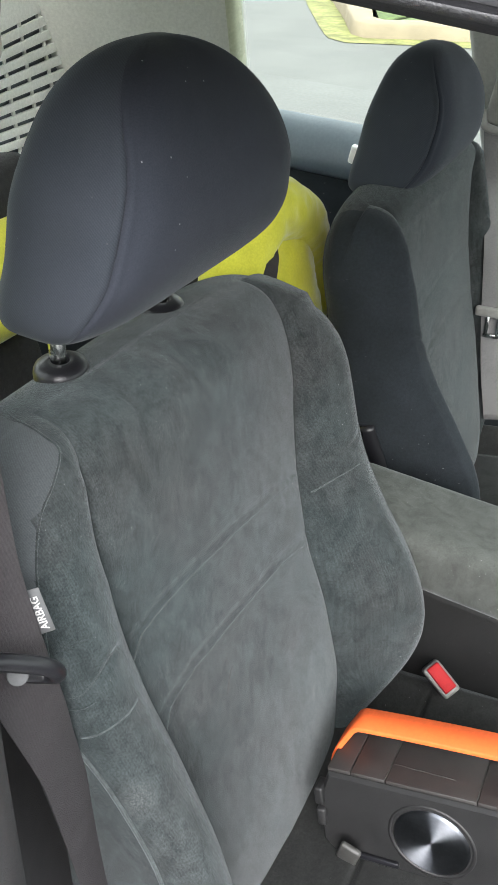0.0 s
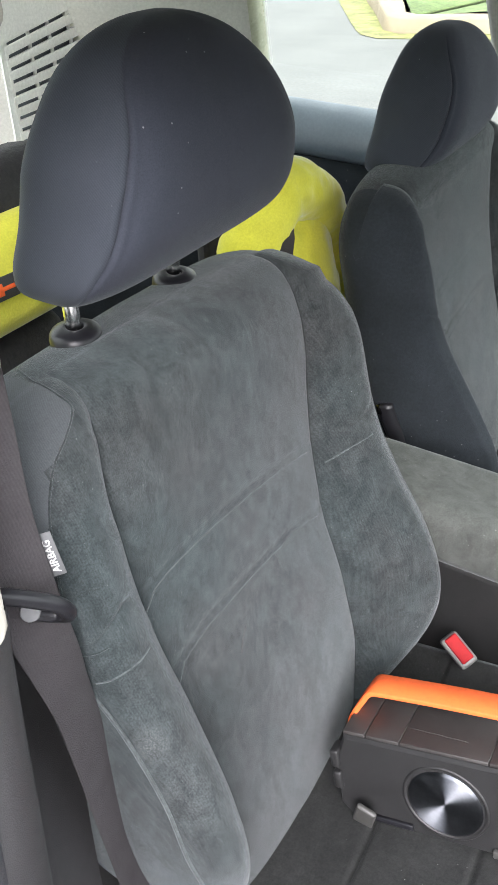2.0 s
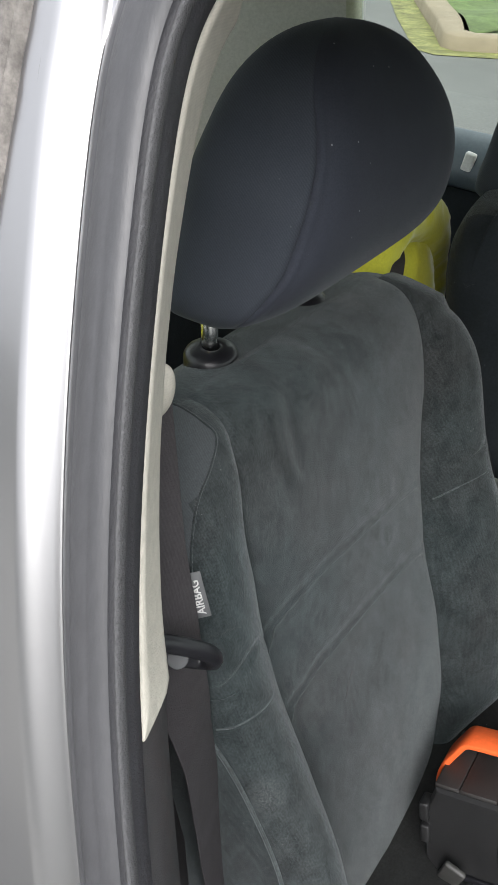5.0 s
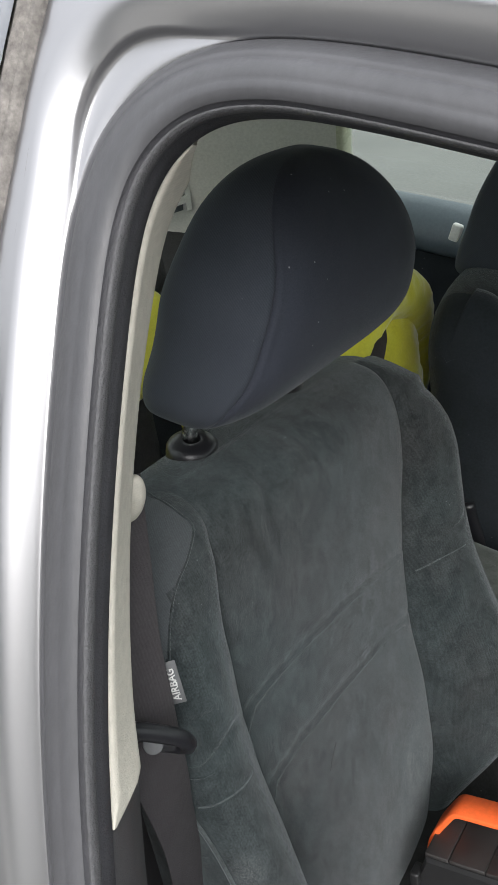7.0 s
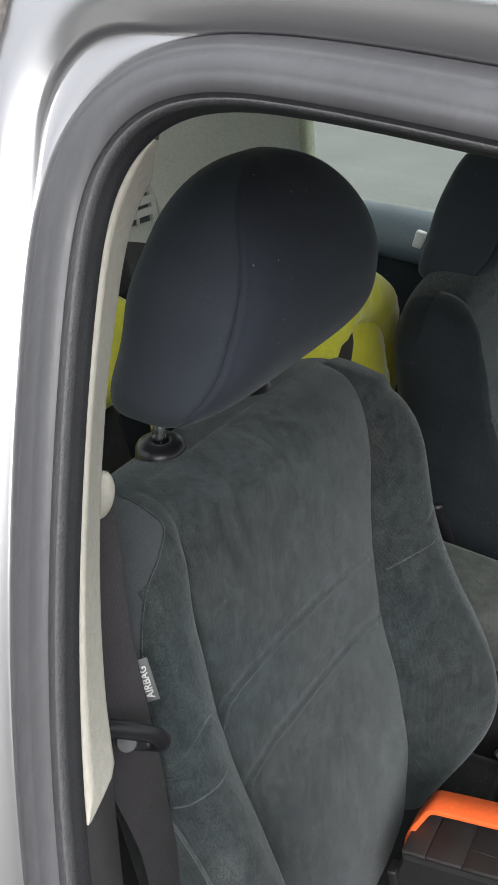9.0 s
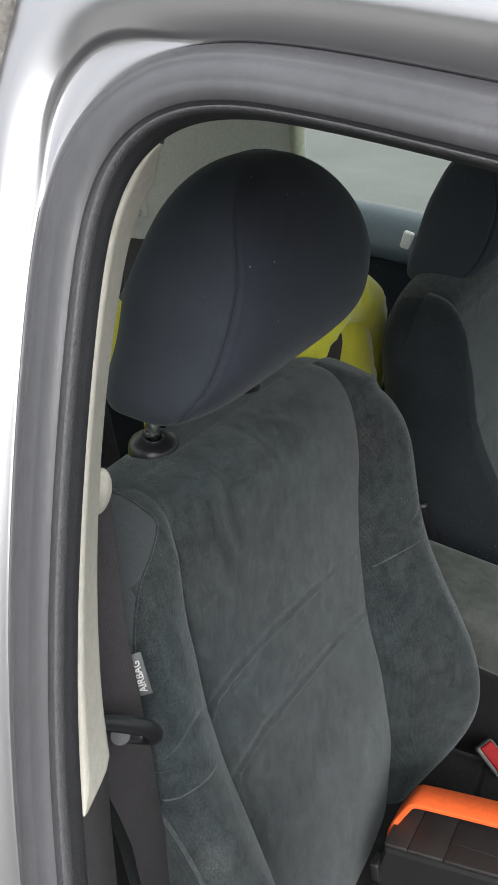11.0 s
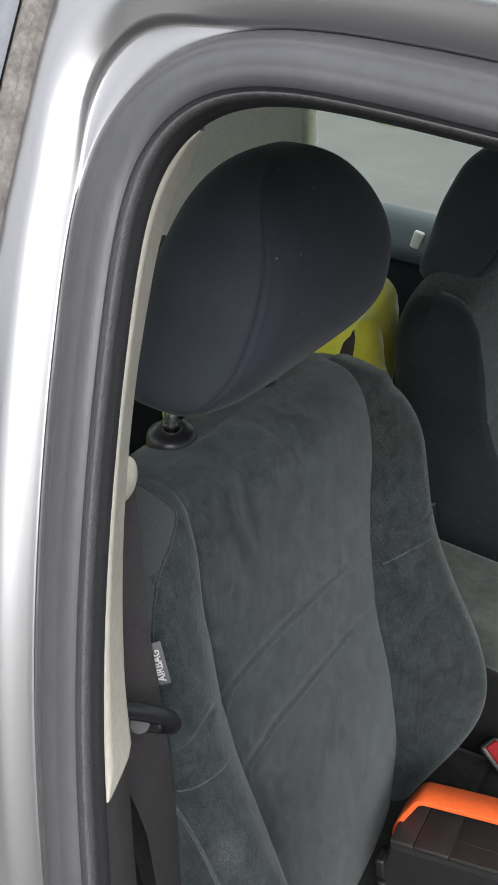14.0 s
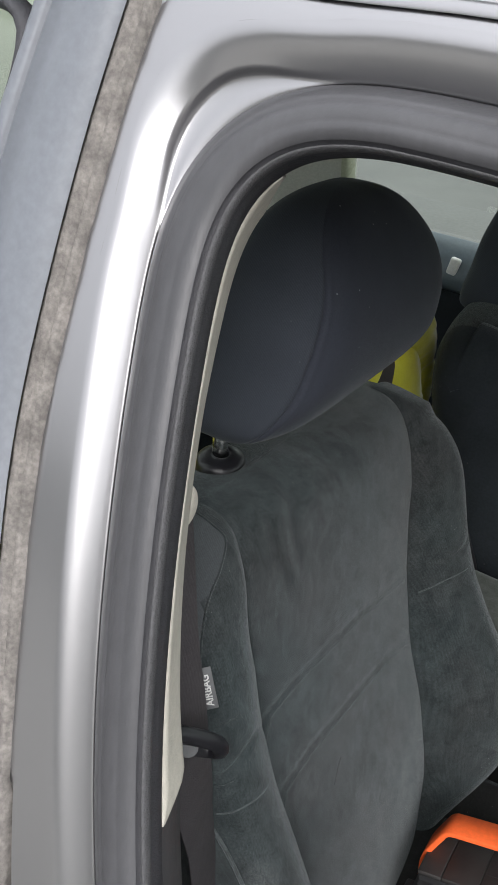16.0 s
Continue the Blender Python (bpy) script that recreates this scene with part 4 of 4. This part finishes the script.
def build_headrest(seat, z0, dy, dx):
    """The headrest's velour front panel, with the knit cover round it."""
    rows = [[p + Vector((dx, 0, 0)) for p in row] for row in headrest_rows(z0, dy)]
    bm = bmesh.new()
    vs = grid(bm, [row[80:] + [row[0]] for row in rows])
    bm.faces.new(vs[0]), bm.faces.new(vs[-1])
    cover = part("headrest", bm, KNIT, seat, "padded headrest in dark ribbed knit fabric")
    bm = bmesh.new()
    grid(bm, [row[:81] for row in rows])
    part("front_panel", bm, HEAD_VELOUR, cover, "smooth dark velour front panel")


def build_seat(x0, y0, head, label, stained=False):
    """A front seat at x0, y0; head gives its headrest's shift in x and y and its foot's height."""
    low = 0.216
    seat = empty("front_seat", label, "car seat", "front seats")
    split_backrest(seat, stained)
    hx, hy, z0 = head
    build_headrest(seat, z0, hy, hx)
    for sy in (-0.071, 0.071):
        cz = (0.951 - (0.005 if sy > 0 else 0.0)) if stained else 0.945
        bm = bmesh.new()
        tube(bm, [Vector((-0.522, sy, 0.93)), Vector((-0.524, sy, 0.97)), Vector((-0.526, sy, z0 + 0.02))], 0.0067, 20)
        part("headrest_post", bm, CHROME, seat, "chromed steel post")
        bm = bmesh.new()
        rows = []
        for r, h in ((0.0208, -0.010), (0.0210, -0.003), (0.0205, 0.0012), (0.0190, 0.0040), (0.0160, 0.0060), (0.0125, 0.0072), (0.0100, 0.0078), (0.0082, 0.0078), (0.0070, 0.0072), (0.0066, 0.002)):
            rows.append([Vector((-0.522 + r * 1.0 * math.cos(t * math.pi / 16), sy + r * 1.12 * math.sin(t * math.pi / 16), cz + h - 0.05 * r * math.cos(t * math.pi / 16))) for t in range(32)])
        grid(bm, rows, close_v=True)
        part("post_collar", bm, PLASTIC, seat, "glossy black plastic collar")
    # cushion, rising to the front
    bm = bmesh.new()
    rows = []
    for i in range(240):
        f = i / 239
        x = -0.42 + 0.60 * f
        base = 0.364 + 0.24 * (x + 0.42) * (1 if x < 0.02 else 1 - 1.2 * (x - 0.02))
        b = 0.25
        row = []
        for j in range(70):
            a = -1 + 2 * j / 69
            u = b * a
            s = 0.16
            h = 0.045 * max(0, min(1, (abs(u) - s) / 0.045)) ** 1.3
            groove = 0.006 * math.exp(-((abs(u) - s) / 0.005) ** 2) + 0.0045 * (math.exp(-((x + 0.217) / 0.0035) ** 2) + math.exp(-((x + 0.109) / 0.0035) ** 2))
            k = (1 - abs(a) ** 6) ** 0.25
            e = (1 - max(0, (f - 0.75) / 0.25) ** 3)
            row.append(Vector((x, u, (base + h - groove - 0.30) * 1.0 * k * (0.55 + 0.45 * e) + 0.30 + 0.006 * (1 - (u / s) ** 2 if abs(u) < s else 0))))
        rows.append(row)
    grid(bm, rows)
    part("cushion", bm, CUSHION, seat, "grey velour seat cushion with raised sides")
    bm = bmesh.new()
    rounded_box(bm, (0.50, 0.40, 0.32 - low), 0.02, pose(-0.12, 0, (0.32 + low) / 2))
    part("seat_base", bm, PLASTIC_MATT, seat)
    seat.matrix_world = pose(x0, y0, 0)
    return seat


passenger = build_seat(0.0, SEAT_Y, (0.0, 0.0116, 0.997), "grey-green velour front passenger seat with raised headrest", True)
driver = build_seat(0.027, 1.3955, (-0.023, 0.0036, 0.917), "grey-green velour driver's seat with lowered headrest")


def seat_details():
    # reclining lever of the driver's seat
    bm = bmesh.new()
    pts = curve_pts([(-0.375, 1.155, 0.545), (-0.39, 1.15, 0.585), (-0.41, 1.147, 0.625), (-0.418, 1.147, 0.645)], 14)
    tube(bm, pts, 0.008, 10, 1.6)
    lever = part("recline_lever", bm, PLASTIC, driver, "black plastic reclining lever")
    lever.matrix_parent_inverse = driver.matrix_world.inverted()
    # airbag tag sewn into the outer bolster
    bm = bmesh.new()
    c, down = TAG_AT, Vector((0.31, -0.03, -0.95)).normalized()
    facing = Vector((0.66, -0.72, 0.0))
    facing = (facing - down * facing.dot(down)).normalized()
    across = down.cross(facing)
    m = Matrix((across, down, across.cross(down))).transposed().to_4x4()
    m.translation = c
    rounded_box(bm, (0.0098, 0.033, 0.0010), 0.0004, m, 1)
    tag = part("airbag_tag", bm, TAG_GREY, passenger, "small grey woven tag with white lettering")
    tag.matrix_parent_inverse = passenger.matrix_world.inverted()
    words = bpy.data.curves.new("tag_text", 'FONT')
    words.body, words.size, words.align_x, words.align_y, words.extrude = "AIRBAG", 0.0072, 'CENTER', 'CENTER', 0.0001
    words.offset = 0.00012
    text = new("tag_text", words)
    turned = Matrix((-down, facing.cross(-down), facing)).transposed().to_4x4()
    turned.translation = c + facing * 0.0008 + down * 0.001
    text.matrix_world = turned
    bpy.context.view_layer.update()
    me = bpy.data.meshes.new_from_object(text)
    bpy.data.objects.remove(text)
    me.materials.clear()
    me.materials.append(PRINT)
    print_ob = new("tag_lettering", me)
    print_ob.matrix_world = turned
    print_ob.parent = tag


seat_details()


# ---- belts ----
def build_belts():
    belt = empty("seat_belt", "dark grey-brown passenger seat belt through a guide", "seat belt", "seat belts")
    bm = bmesh.new()
    pts = curve_pts([(-0.456, 0.490, 1.035), (-0.442, 0.479, 0.99), (-0.422, 0.463, 0.93), (-0.406, 0.460, 0.868), (-0.394, 0.466, 0.80), (-0.386, 0.469, 0.73), (-0.377, 0.470, 0.66), (-0.364, 0.471, 0.573), (-0.345, 0.471, 0.47), (-0.33, 0.471, 0.40)], 60)
    turn = [Vector((0.30, 0.93, -0.1)).lerp(Vector((-0.27, 0.95, 0.0)), min(1, max(0, (0.90 - p.z) / 0.12))) for p in pts]
    band(bm, pts, turn, 0.046, 0.0014)
    part("webbing", bm, WEB, belt)
    bm = bmesh.new()
    bmesh.ops.create_uvsphere(bm, u_segments=28, v_segments=18, radius=1.0, matrix=pose(-0.4415, 0.4945, 1.026, 0, 12, 0) @ Matrix.Diagonal((0.0080, 0.0095, 0.0180, 1)))
    part("height_adjuster", bm, BEIGE, belt, "beige plastic height adjuster")
    bm = bmesh.new()
    tube(bm, curve_pts([(-0.44, 0.405, 0.935), (-0.41, 0.425, 0.916), (-0.394, 0.447, 0.900), (-0.384, 0.464, 0.884), (-0.384, 0.471, 0.870), (-0.394, 0.470, 0.864), (-0.404, 0.458, 0.872)], 40), 0.0056, 12)
    part("belt_guide", bm, PLASTIC, belt, "black plastic belt guide loop")
    bm = bmesh.new()
    cylinder(bm, 0.0065, 0.004, look((-0.3965, 0.452, 0.882), (-0.2, 0.2, 1.1)), segments=20, bevel=0.001)
    part("stop_button", bm, TAG_GREY, belt, "grey plastic stop button")

    other = empty("seat_belt", "grey driver's seat belt hanging at the far pillar", "seat belt", "seat belts")
    bm = bmesh.new()
    pts = curve_pts([(-0.425, 1.655, 0.955), (-0.408, 1.66, 0.87), (-0.371, 1.60, 0.773), (-0.349, 1.592, 0.658), (-0.328, 1.592, 0.553), (-0.299, 1.597, 0.439)], 40)
    band(bm, pts, Vector((1, 0.12, 0)), 0.046, 0.0014)
    part("webbing", bm, WEB_GREY, other)
    bm = bmesh.new()
    rounded_box(bm, (0.042, 0.014, 0.078), 0.006, pose(-0.425, 1.660, 0.987, 0, 6, 0), 4)
    part("anchor", bm, ANCHOR, other, "pale plastic belt anchor")
    bm = bmesh.new()
    tube(bm, curve_pts([(-0.452, 1.655, 0.97), (-0.445, 1.645, 0.95), (-0.42, 1.642, 0.945), (-0.40, 1.645, 0.955), (-0.40, 1.65, 0.985)], 20), 0.007)
    part("anchor_loop", bm, ANCHOR, other)
    bm = bmesh.new()
    rounded_box(bm, (0.062, 0.010, 0.018), 0.004, pose(-0.350, 1.584, 0.657, 0, -4, 0))
    part("latch_grip", bm, ANCHOR, other, "grey plastic grip of the belt latch")
    bm = bmesh.new()
    for sx in (-0.010, 0.010):
        rounded_box(bm, (0.007, 0.003, 0.04), 0.001, pose(-0.345 + sx, 1.582, 0.630, 0, -4, 0), 1)
    rounded_box(bm, (0.027, 0.003, 0.008), 0.001, pose(-0.345, 1.582, 0.613, 0, -4, 0), 1)
    part("latch_tongue", bm, CHROME, other, "steel belt tongue")


build_belts()


# ---- centre armrest, console and buckle ----
def build_console():
    con = empty("centre_console", "dark plastic centre console under a padded velour armrest", "console")
    bm = bmesh.new()
    rounded_box(bm, (0.30, 0.16, 0.36), 0.015, pose(-0.28, 1.035, 0.40))
    part("console_body", bm, CONSOLE, con)
    bm = bmesh.new()
    rounded_box(bm, (0.30, 0.18, 0.30), 0.014, pose(0.016, 1.042, 0.448, 0, 6, 0), 4)
    part("front_tray", bm, TRAY, con, "pale grey plastic front tray")
    bm = bmesh.new()
    cylinder(bm, 0.034, 0.012, pose(-0.075, 0.955, 0.505, 90, 0, 0), segments=32, bevel=0.003)
    part("cup_recess", bm, CONSOLE, con, "dark round recess in the tray")
    bm = bmesh.new()
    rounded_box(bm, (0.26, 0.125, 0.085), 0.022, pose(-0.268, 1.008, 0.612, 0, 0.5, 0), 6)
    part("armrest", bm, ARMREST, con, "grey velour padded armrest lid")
    stalk = empty("belt_buckle", "black belt buckle with red release button", "belt buckle")
    m = look((-0.205, 0.917, 0.478), (-0.30, 1.25, 0.10)) @ pose(0, 0, 0, 0, 0, 48)
    bm = bmesh.new()
    rounded_box(bm, (0.024, 0.044, 0.03), 0.004, m @ pose(0, 0, -0.016))
    part("buckle_body", bm, BUCKLE, stalk, "dark grey buckle housing")
    bm = bmesh.new()
    rounded_box(bm, (0.017, 0.036, 0.007), 0.002, m @ pose(0.001, 0.002, 0.001))
    part("release_button", bm, RED, stalk, "red plastic release button")


build_console()


# ---- loudspeaker box on the passenger seat ----
def build_speaker():
    box = empty("loudspeaker", "black portable loudspeaker with orange carrying handle on the seat", "loudspeaker")
    L, D, H = 0.244, 0.10, 0.107
    bm = bmesh.new()
    outline = [(-L / 2 + 0.012, 0), (L / 2 - 0.012, 0), (L / 2, 0.014), (L / 2, H - 0.035), (L / 2 - 0.014, H), (-L / 2 + 0.014, H), (-L / 2, H - 0.035), (-L / 2, 0.014)]
    rows = []
    for y, inset in ((0.0, 0.004), (0.004, 0.0), (D - 0.004, 0.0), (D, 0.004)):
        rows.append([Vector((x * (1 - inset * 6), y, (z - H / 2) * (1 - inset * 12) + H / 2)) for x, z in outline])
    vs = grid(bm, rows, close_v=True)
    bm.faces.new(vs[0]), bm.faces.new(vs[-1])
    part("cabinet", bm, BOX, box, "matt black moulded cabinet", smooth=False)
    # raised plates on the top with grooves between them
    for x0, x1 in ((-0.109, -0.0843), (-0.0833, -0.0465), (-0.0455, 0.0455), (0.0465, 0.0833), (0.0843, 0.109)):
        bm = bmesh.new()
        rounded_box(bm, (x1 - x0, D - 0.010, 0.006), 0.0008, pose((x0 + x1) / 2, D / 2, H + 0.001), 2)
        part("top_plate", bm, BOX_TOP, box)
    for ends in (((-0.044, 0.03, H + 0.0043), (0.02, 0.027, H + 0.0043)), ((-0.046, 0.008, H + 0.0042), (-0.046, 0.09, H + 0.0042)), ((0.046, 0.008, H + 0.0042), (0.046, 0.09, H + 0.0042))):
        bm = bmesh.new()
        tube(bm, [Vector(ends[0]).lerp(Vector(ends[1]), k / 6) + Vector((0, 0.0006 * (k % 2), 0)) for k in range(7)], 0.0003, 5)
        part("scratch", bm, GREY_TAB, box, "pale scratch in the plastic")
    # cone in a rubber ring on the face
    ring = pose(-0.001, 0, 0.051, 90, 0, 0) @ Matrix.Scale(0.88, 4)
    bm = bmesh.new()
    rows = []
    for r, h in ((0.0515, -0.002), (0.0512, 0.0004), (0.0495, 0.0012), (0.0470, 0.0010), (0.0455, -0.003)):
        rows.append([ring @ Vector((r * math.cos(k * math.pi / 32), r * math.sin(k * math.pi / 32), h)) for k in range(64)])
    grid(bm, rows, close_v=True)
    part("surround", bm, BOX, box, "black rubber surround")
    bm = bmesh.new()
    rows = []
    for r, h in ((0.0445, -0.002), (0.0435, 0.0022), (0.040, 0.003), (0.02, 0.0022), (0.0004, 0.002)):
        rows.append([ring @ Vector((r * math.cos(k * math.pi / 32), r * math.sin(k * math.pi / 32), h)) for k in range(64)])
    grid(bm, rows, close_v=True)
    part("cone", bm, SPUN, box, "spun metal radiator disc")
    # carrying handle
    bm = bmesh.new()
    z1 = H + 0.034
    pts = curve_pts([(-0.118, 0.052, H - 0.03), (-0.113, 0.052, H - 0.005), (-0.094, 0.052, z1 - 0.010), (-0.087, 0.052, z1 - 0.002), (-0.077, 0.052, z1), (0, 0.052, z1 + 0.001), (0.066, 0.052, z1), (0.076, 0.052, z1 - 0.002), (0.084, 0.052, z1 - 0.010), (0.106, 0.052, H - 0.005), (0.112, 0.052, H - 0.03)], 70)
    band(bm, pts, Vector((0, 1, 0)), 0.034, 0.006)
    part("handle", bm, ORANGE, box, "bright orange rubber carrying handle")
    # lugs at the end and the open port flap with its slot
    for z in (0.078, 0.050):
        bm = bmesh.new()
        rounded_box(bm, (0.010, 0.02, 0.022), 0.0025, pose(-L / 2 + 0.003, 0.004, z))
        part("end_lug", bm, BOX, box)
    bm = bmesh.new()
    rounded_box(bm, (0.023, 0.007, 0.039), 0.003, pose(-0.090, -0.010, 0.015, 20, 24, 0))
    part("port_flap", bm, GREY_TAB, box, "open grey rubber port flap")
    bm = bmesh.new()
    rounded_box(bm, (0.048, 0.005, 0.007), 0.0015, pose(-0.062, -0.002, 0.009))
    part("port_slot", bm, PLASTIC, box, "black port slot")
    bm = bmesh.new()
    rounded_box(bm, (0.042, 0.006, 0.009), 0.0015, pose(0.066, -0.003, 0.006))
    part("foot_bar", bm, GREY_TAB, box, "worn grey foot bar")
    box.matrix_world = pose(-0.1377, 0.700, 0.4416, 0, 0, 3.5) @ pose(0, 0, 0, 0, -17, 0) @ pose(0, 0, 0, -11, 0, 0)


SPUN = material("spun_metal", (0.19, 0.20, 0.22), 0.40, 1.0, vary=0.04, bump=0.0)
SPUN.node_tree.nodes["Principled BSDF"].inputs["Anisotropic"].default_value = 0.98
tang = SPUN.node_tree.nodes.new("ShaderNodeTangent")
tang.direction_type, tang.axis = 'RADIAL', 'Y'
SPUN.node_tree.nodes["Principled BSDF"].inputs["Anisotropic Rotation"].default_value = 0.25
SPUN.node_tree.links.new(tang.outputs[0], SPUN.node_tree.nodes["Principled BSDF"].inputs["Tangent"])
build_speaker()


# ---- rear: bench, child seats and slotted panel ----
def crumple(bm, amount):
    """Soft folds and wrinkles over a padded shape."""
    bm.normal_update()
    for v in bm.verts:
        p = v.co
        fold = noise.noise(p * 12) + 0.55 * (1 - 2 * abs(noise.noise(Vector((p.x * 30, p.y * 34 + p.z * 20, p.z * 60)))))
        fold += 0.12 * (1 - 2 * abs(noise.noise(p * 55 + Vector((3, 1, 4)))))
        v.co = p + v.normal * amount * fold


def build_rear():
    bench = empty("rear_bench", "dark grey fabric rear bench seat", "rear seat")
    bm = bmesh.new()
    rounded_box(bm, (0.14, 1.25, 0.46), 0.05, pose(-1.10, MID_Y, 0.50, 0, -16, 0), 5)
    part("backrest", bm, VELOUR_DARK, bench)
    bm = bmesh.new()
    rounded_box(bm, (0.50, 1.25, 0.16), 0.05, pose(-0.86, MID_Y, 0.36, 0, -6, 0), 5)
    part("bench_cushion", bm, VELOUR_DARK, bench)
    bm = bmesh.new()
    grid(bm, [[(x, y, z) for x, z in ((-1.12, 0.70), (-1.22, 0.72), (-1.75, 0.74))] for y in np.linspace(0.35, 1.8, 6)])
    part("parcel_shelf", bm, CARPET, car, "black parcel shelf")

    kid = empty("child_seat", "lime plush padded child seat with black strap", "child seat", "child seats")
    bm = bmesh.new()
    arch = curve_pts([(-0.60, 1.052, 0.56), (-0.595, 1.050, 0.80), (-0.592, 1.068, 0.878), (-0.59, 1.120, 0.920), (-0.59, 1.190, 0.908), (-0.592, 1.248, 0.868), (-0.595, 1.288, 0.80), (-0.60, 1.302, 0.71), (-0.61, 1.300, 0.54)], 150)
    tube(bm, arch, 0.040, 44)
    crumple(bm, 0.005)
    part("padded_rim", bm, LIME, kid, "crumpled lime plush rim")
    bm = bmesh.new()
    bmesh.ops.create_uvsphere(bm, u_segments=70, v_segments=50, radius=1.0, matrix=pose(-0.578, 1.172, 0.752, 0, -6, 0) @ Matrix.Diagonal((0.045, 0.098, 0.146, 1)))
    crumple(bm, 0.006)
    part("inner_pad", bm, LIME, kid, "soft lime plush inner pad")
    bm = bmesh.new()
    rounded_box(bm, (0.05, 0.25, 0.46), 0.03, pose(-0.655, 1.19, 0.69, 0, -4, 0))
    part("shell", bm, MESH, kid)
    bm = bmesh.new()
    rounded_box(bm, (0.30, 0.30, 0.13), 0.04, pose(-0.745, 1.19, 0.492, 0, -6, 0))
    part("base", bm, MESH, kid)
    bm = bmesh.new()
    band(bm, curve_pts([(-0.585, 1.116, 0.890), (-0.560, 1.086, 0.889), (-0.549, 1.060, 0.868), (-0.547, 1.045, 0.83), (-0.549, 1.040, 0.70), (-0.558, 1.040, 0.58)], 24), Vector((0.9, 0.44, 0)), 0.032, 0.003)
    part("strap", bm, WEB, kid, "black harness strap")

    other = empty("child_seat", "lime child seat with black mesh headrest and badge", "child seat", "child seats")
    bm = bmesh.new()
    rounded_box(bm, (0.12, 0.52, 0.135), 0.035, pose(-0.83, 0.70, 0.868, 0, -12, 0), 6)
    part("padded_body", bm, LIME, other, "lime plush padded body")
    bm = bmesh.new()
    rounded_box(bm, (0.14, 0.46, 0.40), 0.04, pose(-0.82, 0.70, 0.60, 0, -12, 0), 5)
    part("shell", bm, MESH, other)
    bm = bmesh.new()
    rounded_box(bm, (0.10, 0.58, 0.085), 0.03, pose(-0.86, 0.70, 0.947, 0, -12, 0), 5)
    part("mesh_headrest", bm, MESH, other, "black mesh headrest")
    bm = bmesh.new()
    rounded_box(bm, (0.004, 0.07, 0.026), 0.0015, pose(-0.764, 0.785, 0.878, 0, -12, -4), 2)
    badge = part("badge", bm, PLASTIC_MATT, other, "black badge with an orange mark")
    bm = bmesh.new()
    rounded_box(bm, (0.003, 0.016, 0.014), 0.001, pose(-0.7618, 0.790, 0.878, 0, -12, -4), 2)
    rounded_box(bm, (0.003, 0.05, 0.005), 0.001, pose(-0.7618, 0.790, 0.878, 0, -12, -4), 2)
    part("badge_mark", bm, ORANGE, badge)

    # slotted pale panel: bars left standing between rows of slots
    panel = empty("slotted_panel", "pale plastic panel with rows of rounded slots", "vent panel")
    def left_end(k):
        return Vector((-1.30, 1.378 + 0.0008 * k, 1.000 - 0.0216 * k))

    def right_end(k):
        return Vector((-1.30, 1.606 + 0.0042 * k, 1.044 - 0.0265 * k))

    def slab(name, corners, mat, label="", depth=0.006, back=0.0):
        """A thin rounded plate over four corners."""
        bm = bmesh.new()
        rim = []
        mid = sum(corners, Vector()) / 4
        for dx, f in ((-depth, 0.0), (-depth * 0.2, 0.0), (0.0, 0.0012)):
            rim.append([c + (mid - c).normalized() * f + Vector((dx - back, 0, 0)) for c in corners])
        vs = grid(bm, rim, close_v=True)
        bm.faces.new(vs[0]), bm.faces.new(vs[-1])
        part(name, bm, mat, panel, label, smooth=False)
    for k in range(9):
        # bars between the slots
        slab("bar", [left_end(k), right_end(k), right_end(k + 0.64), left_end(k + 0.64)], PALE)
    for f, g in ((-0.05, 0.035), (0.285, 0.315), (0.53, 0.56), (0.775, 0.805), (0.985, 1.06)):
        slab("upright", [left_end(-0.5).lerp(right_end(-0.5), f), left_end(-0.5).lerp(right_end(-0.5), g), left_end(9.4).lerp(right_end(9.4), g), left_end(9.4).lerp(right_end(9.4), f)],
             PALE, "", 0.004, 0.001 if f < 0 or g > 1 else 0.0025)
    slab("backing", [left_end(-0.6), right_end(-0.6), right_end(9.4), left_end(9.4)], BACKING, "dark blue-grey backing", 0.004, 0.014)
    slab("upper_panel", [left_end(-4.0).lerp(right_end(-4.0), -0.05), left_end(-4.0).lerp(right_end(-4.0), 1.1), left_end(-0.3).lerp(right_end(-0.3), 1.1), left_end(-0.3).lerp(right_end(-0.3), -0.05)], PALE)
    # closing walls at the rear
    bm = bmesh.new()
    grid(bm, [[(-1.62, y, z) for y in (0.35, 1.0, 1.8)] for z in (0.22, 0.6, 0.78)])
    part("rear_wall", bm, CARPET, car)


build_rear()
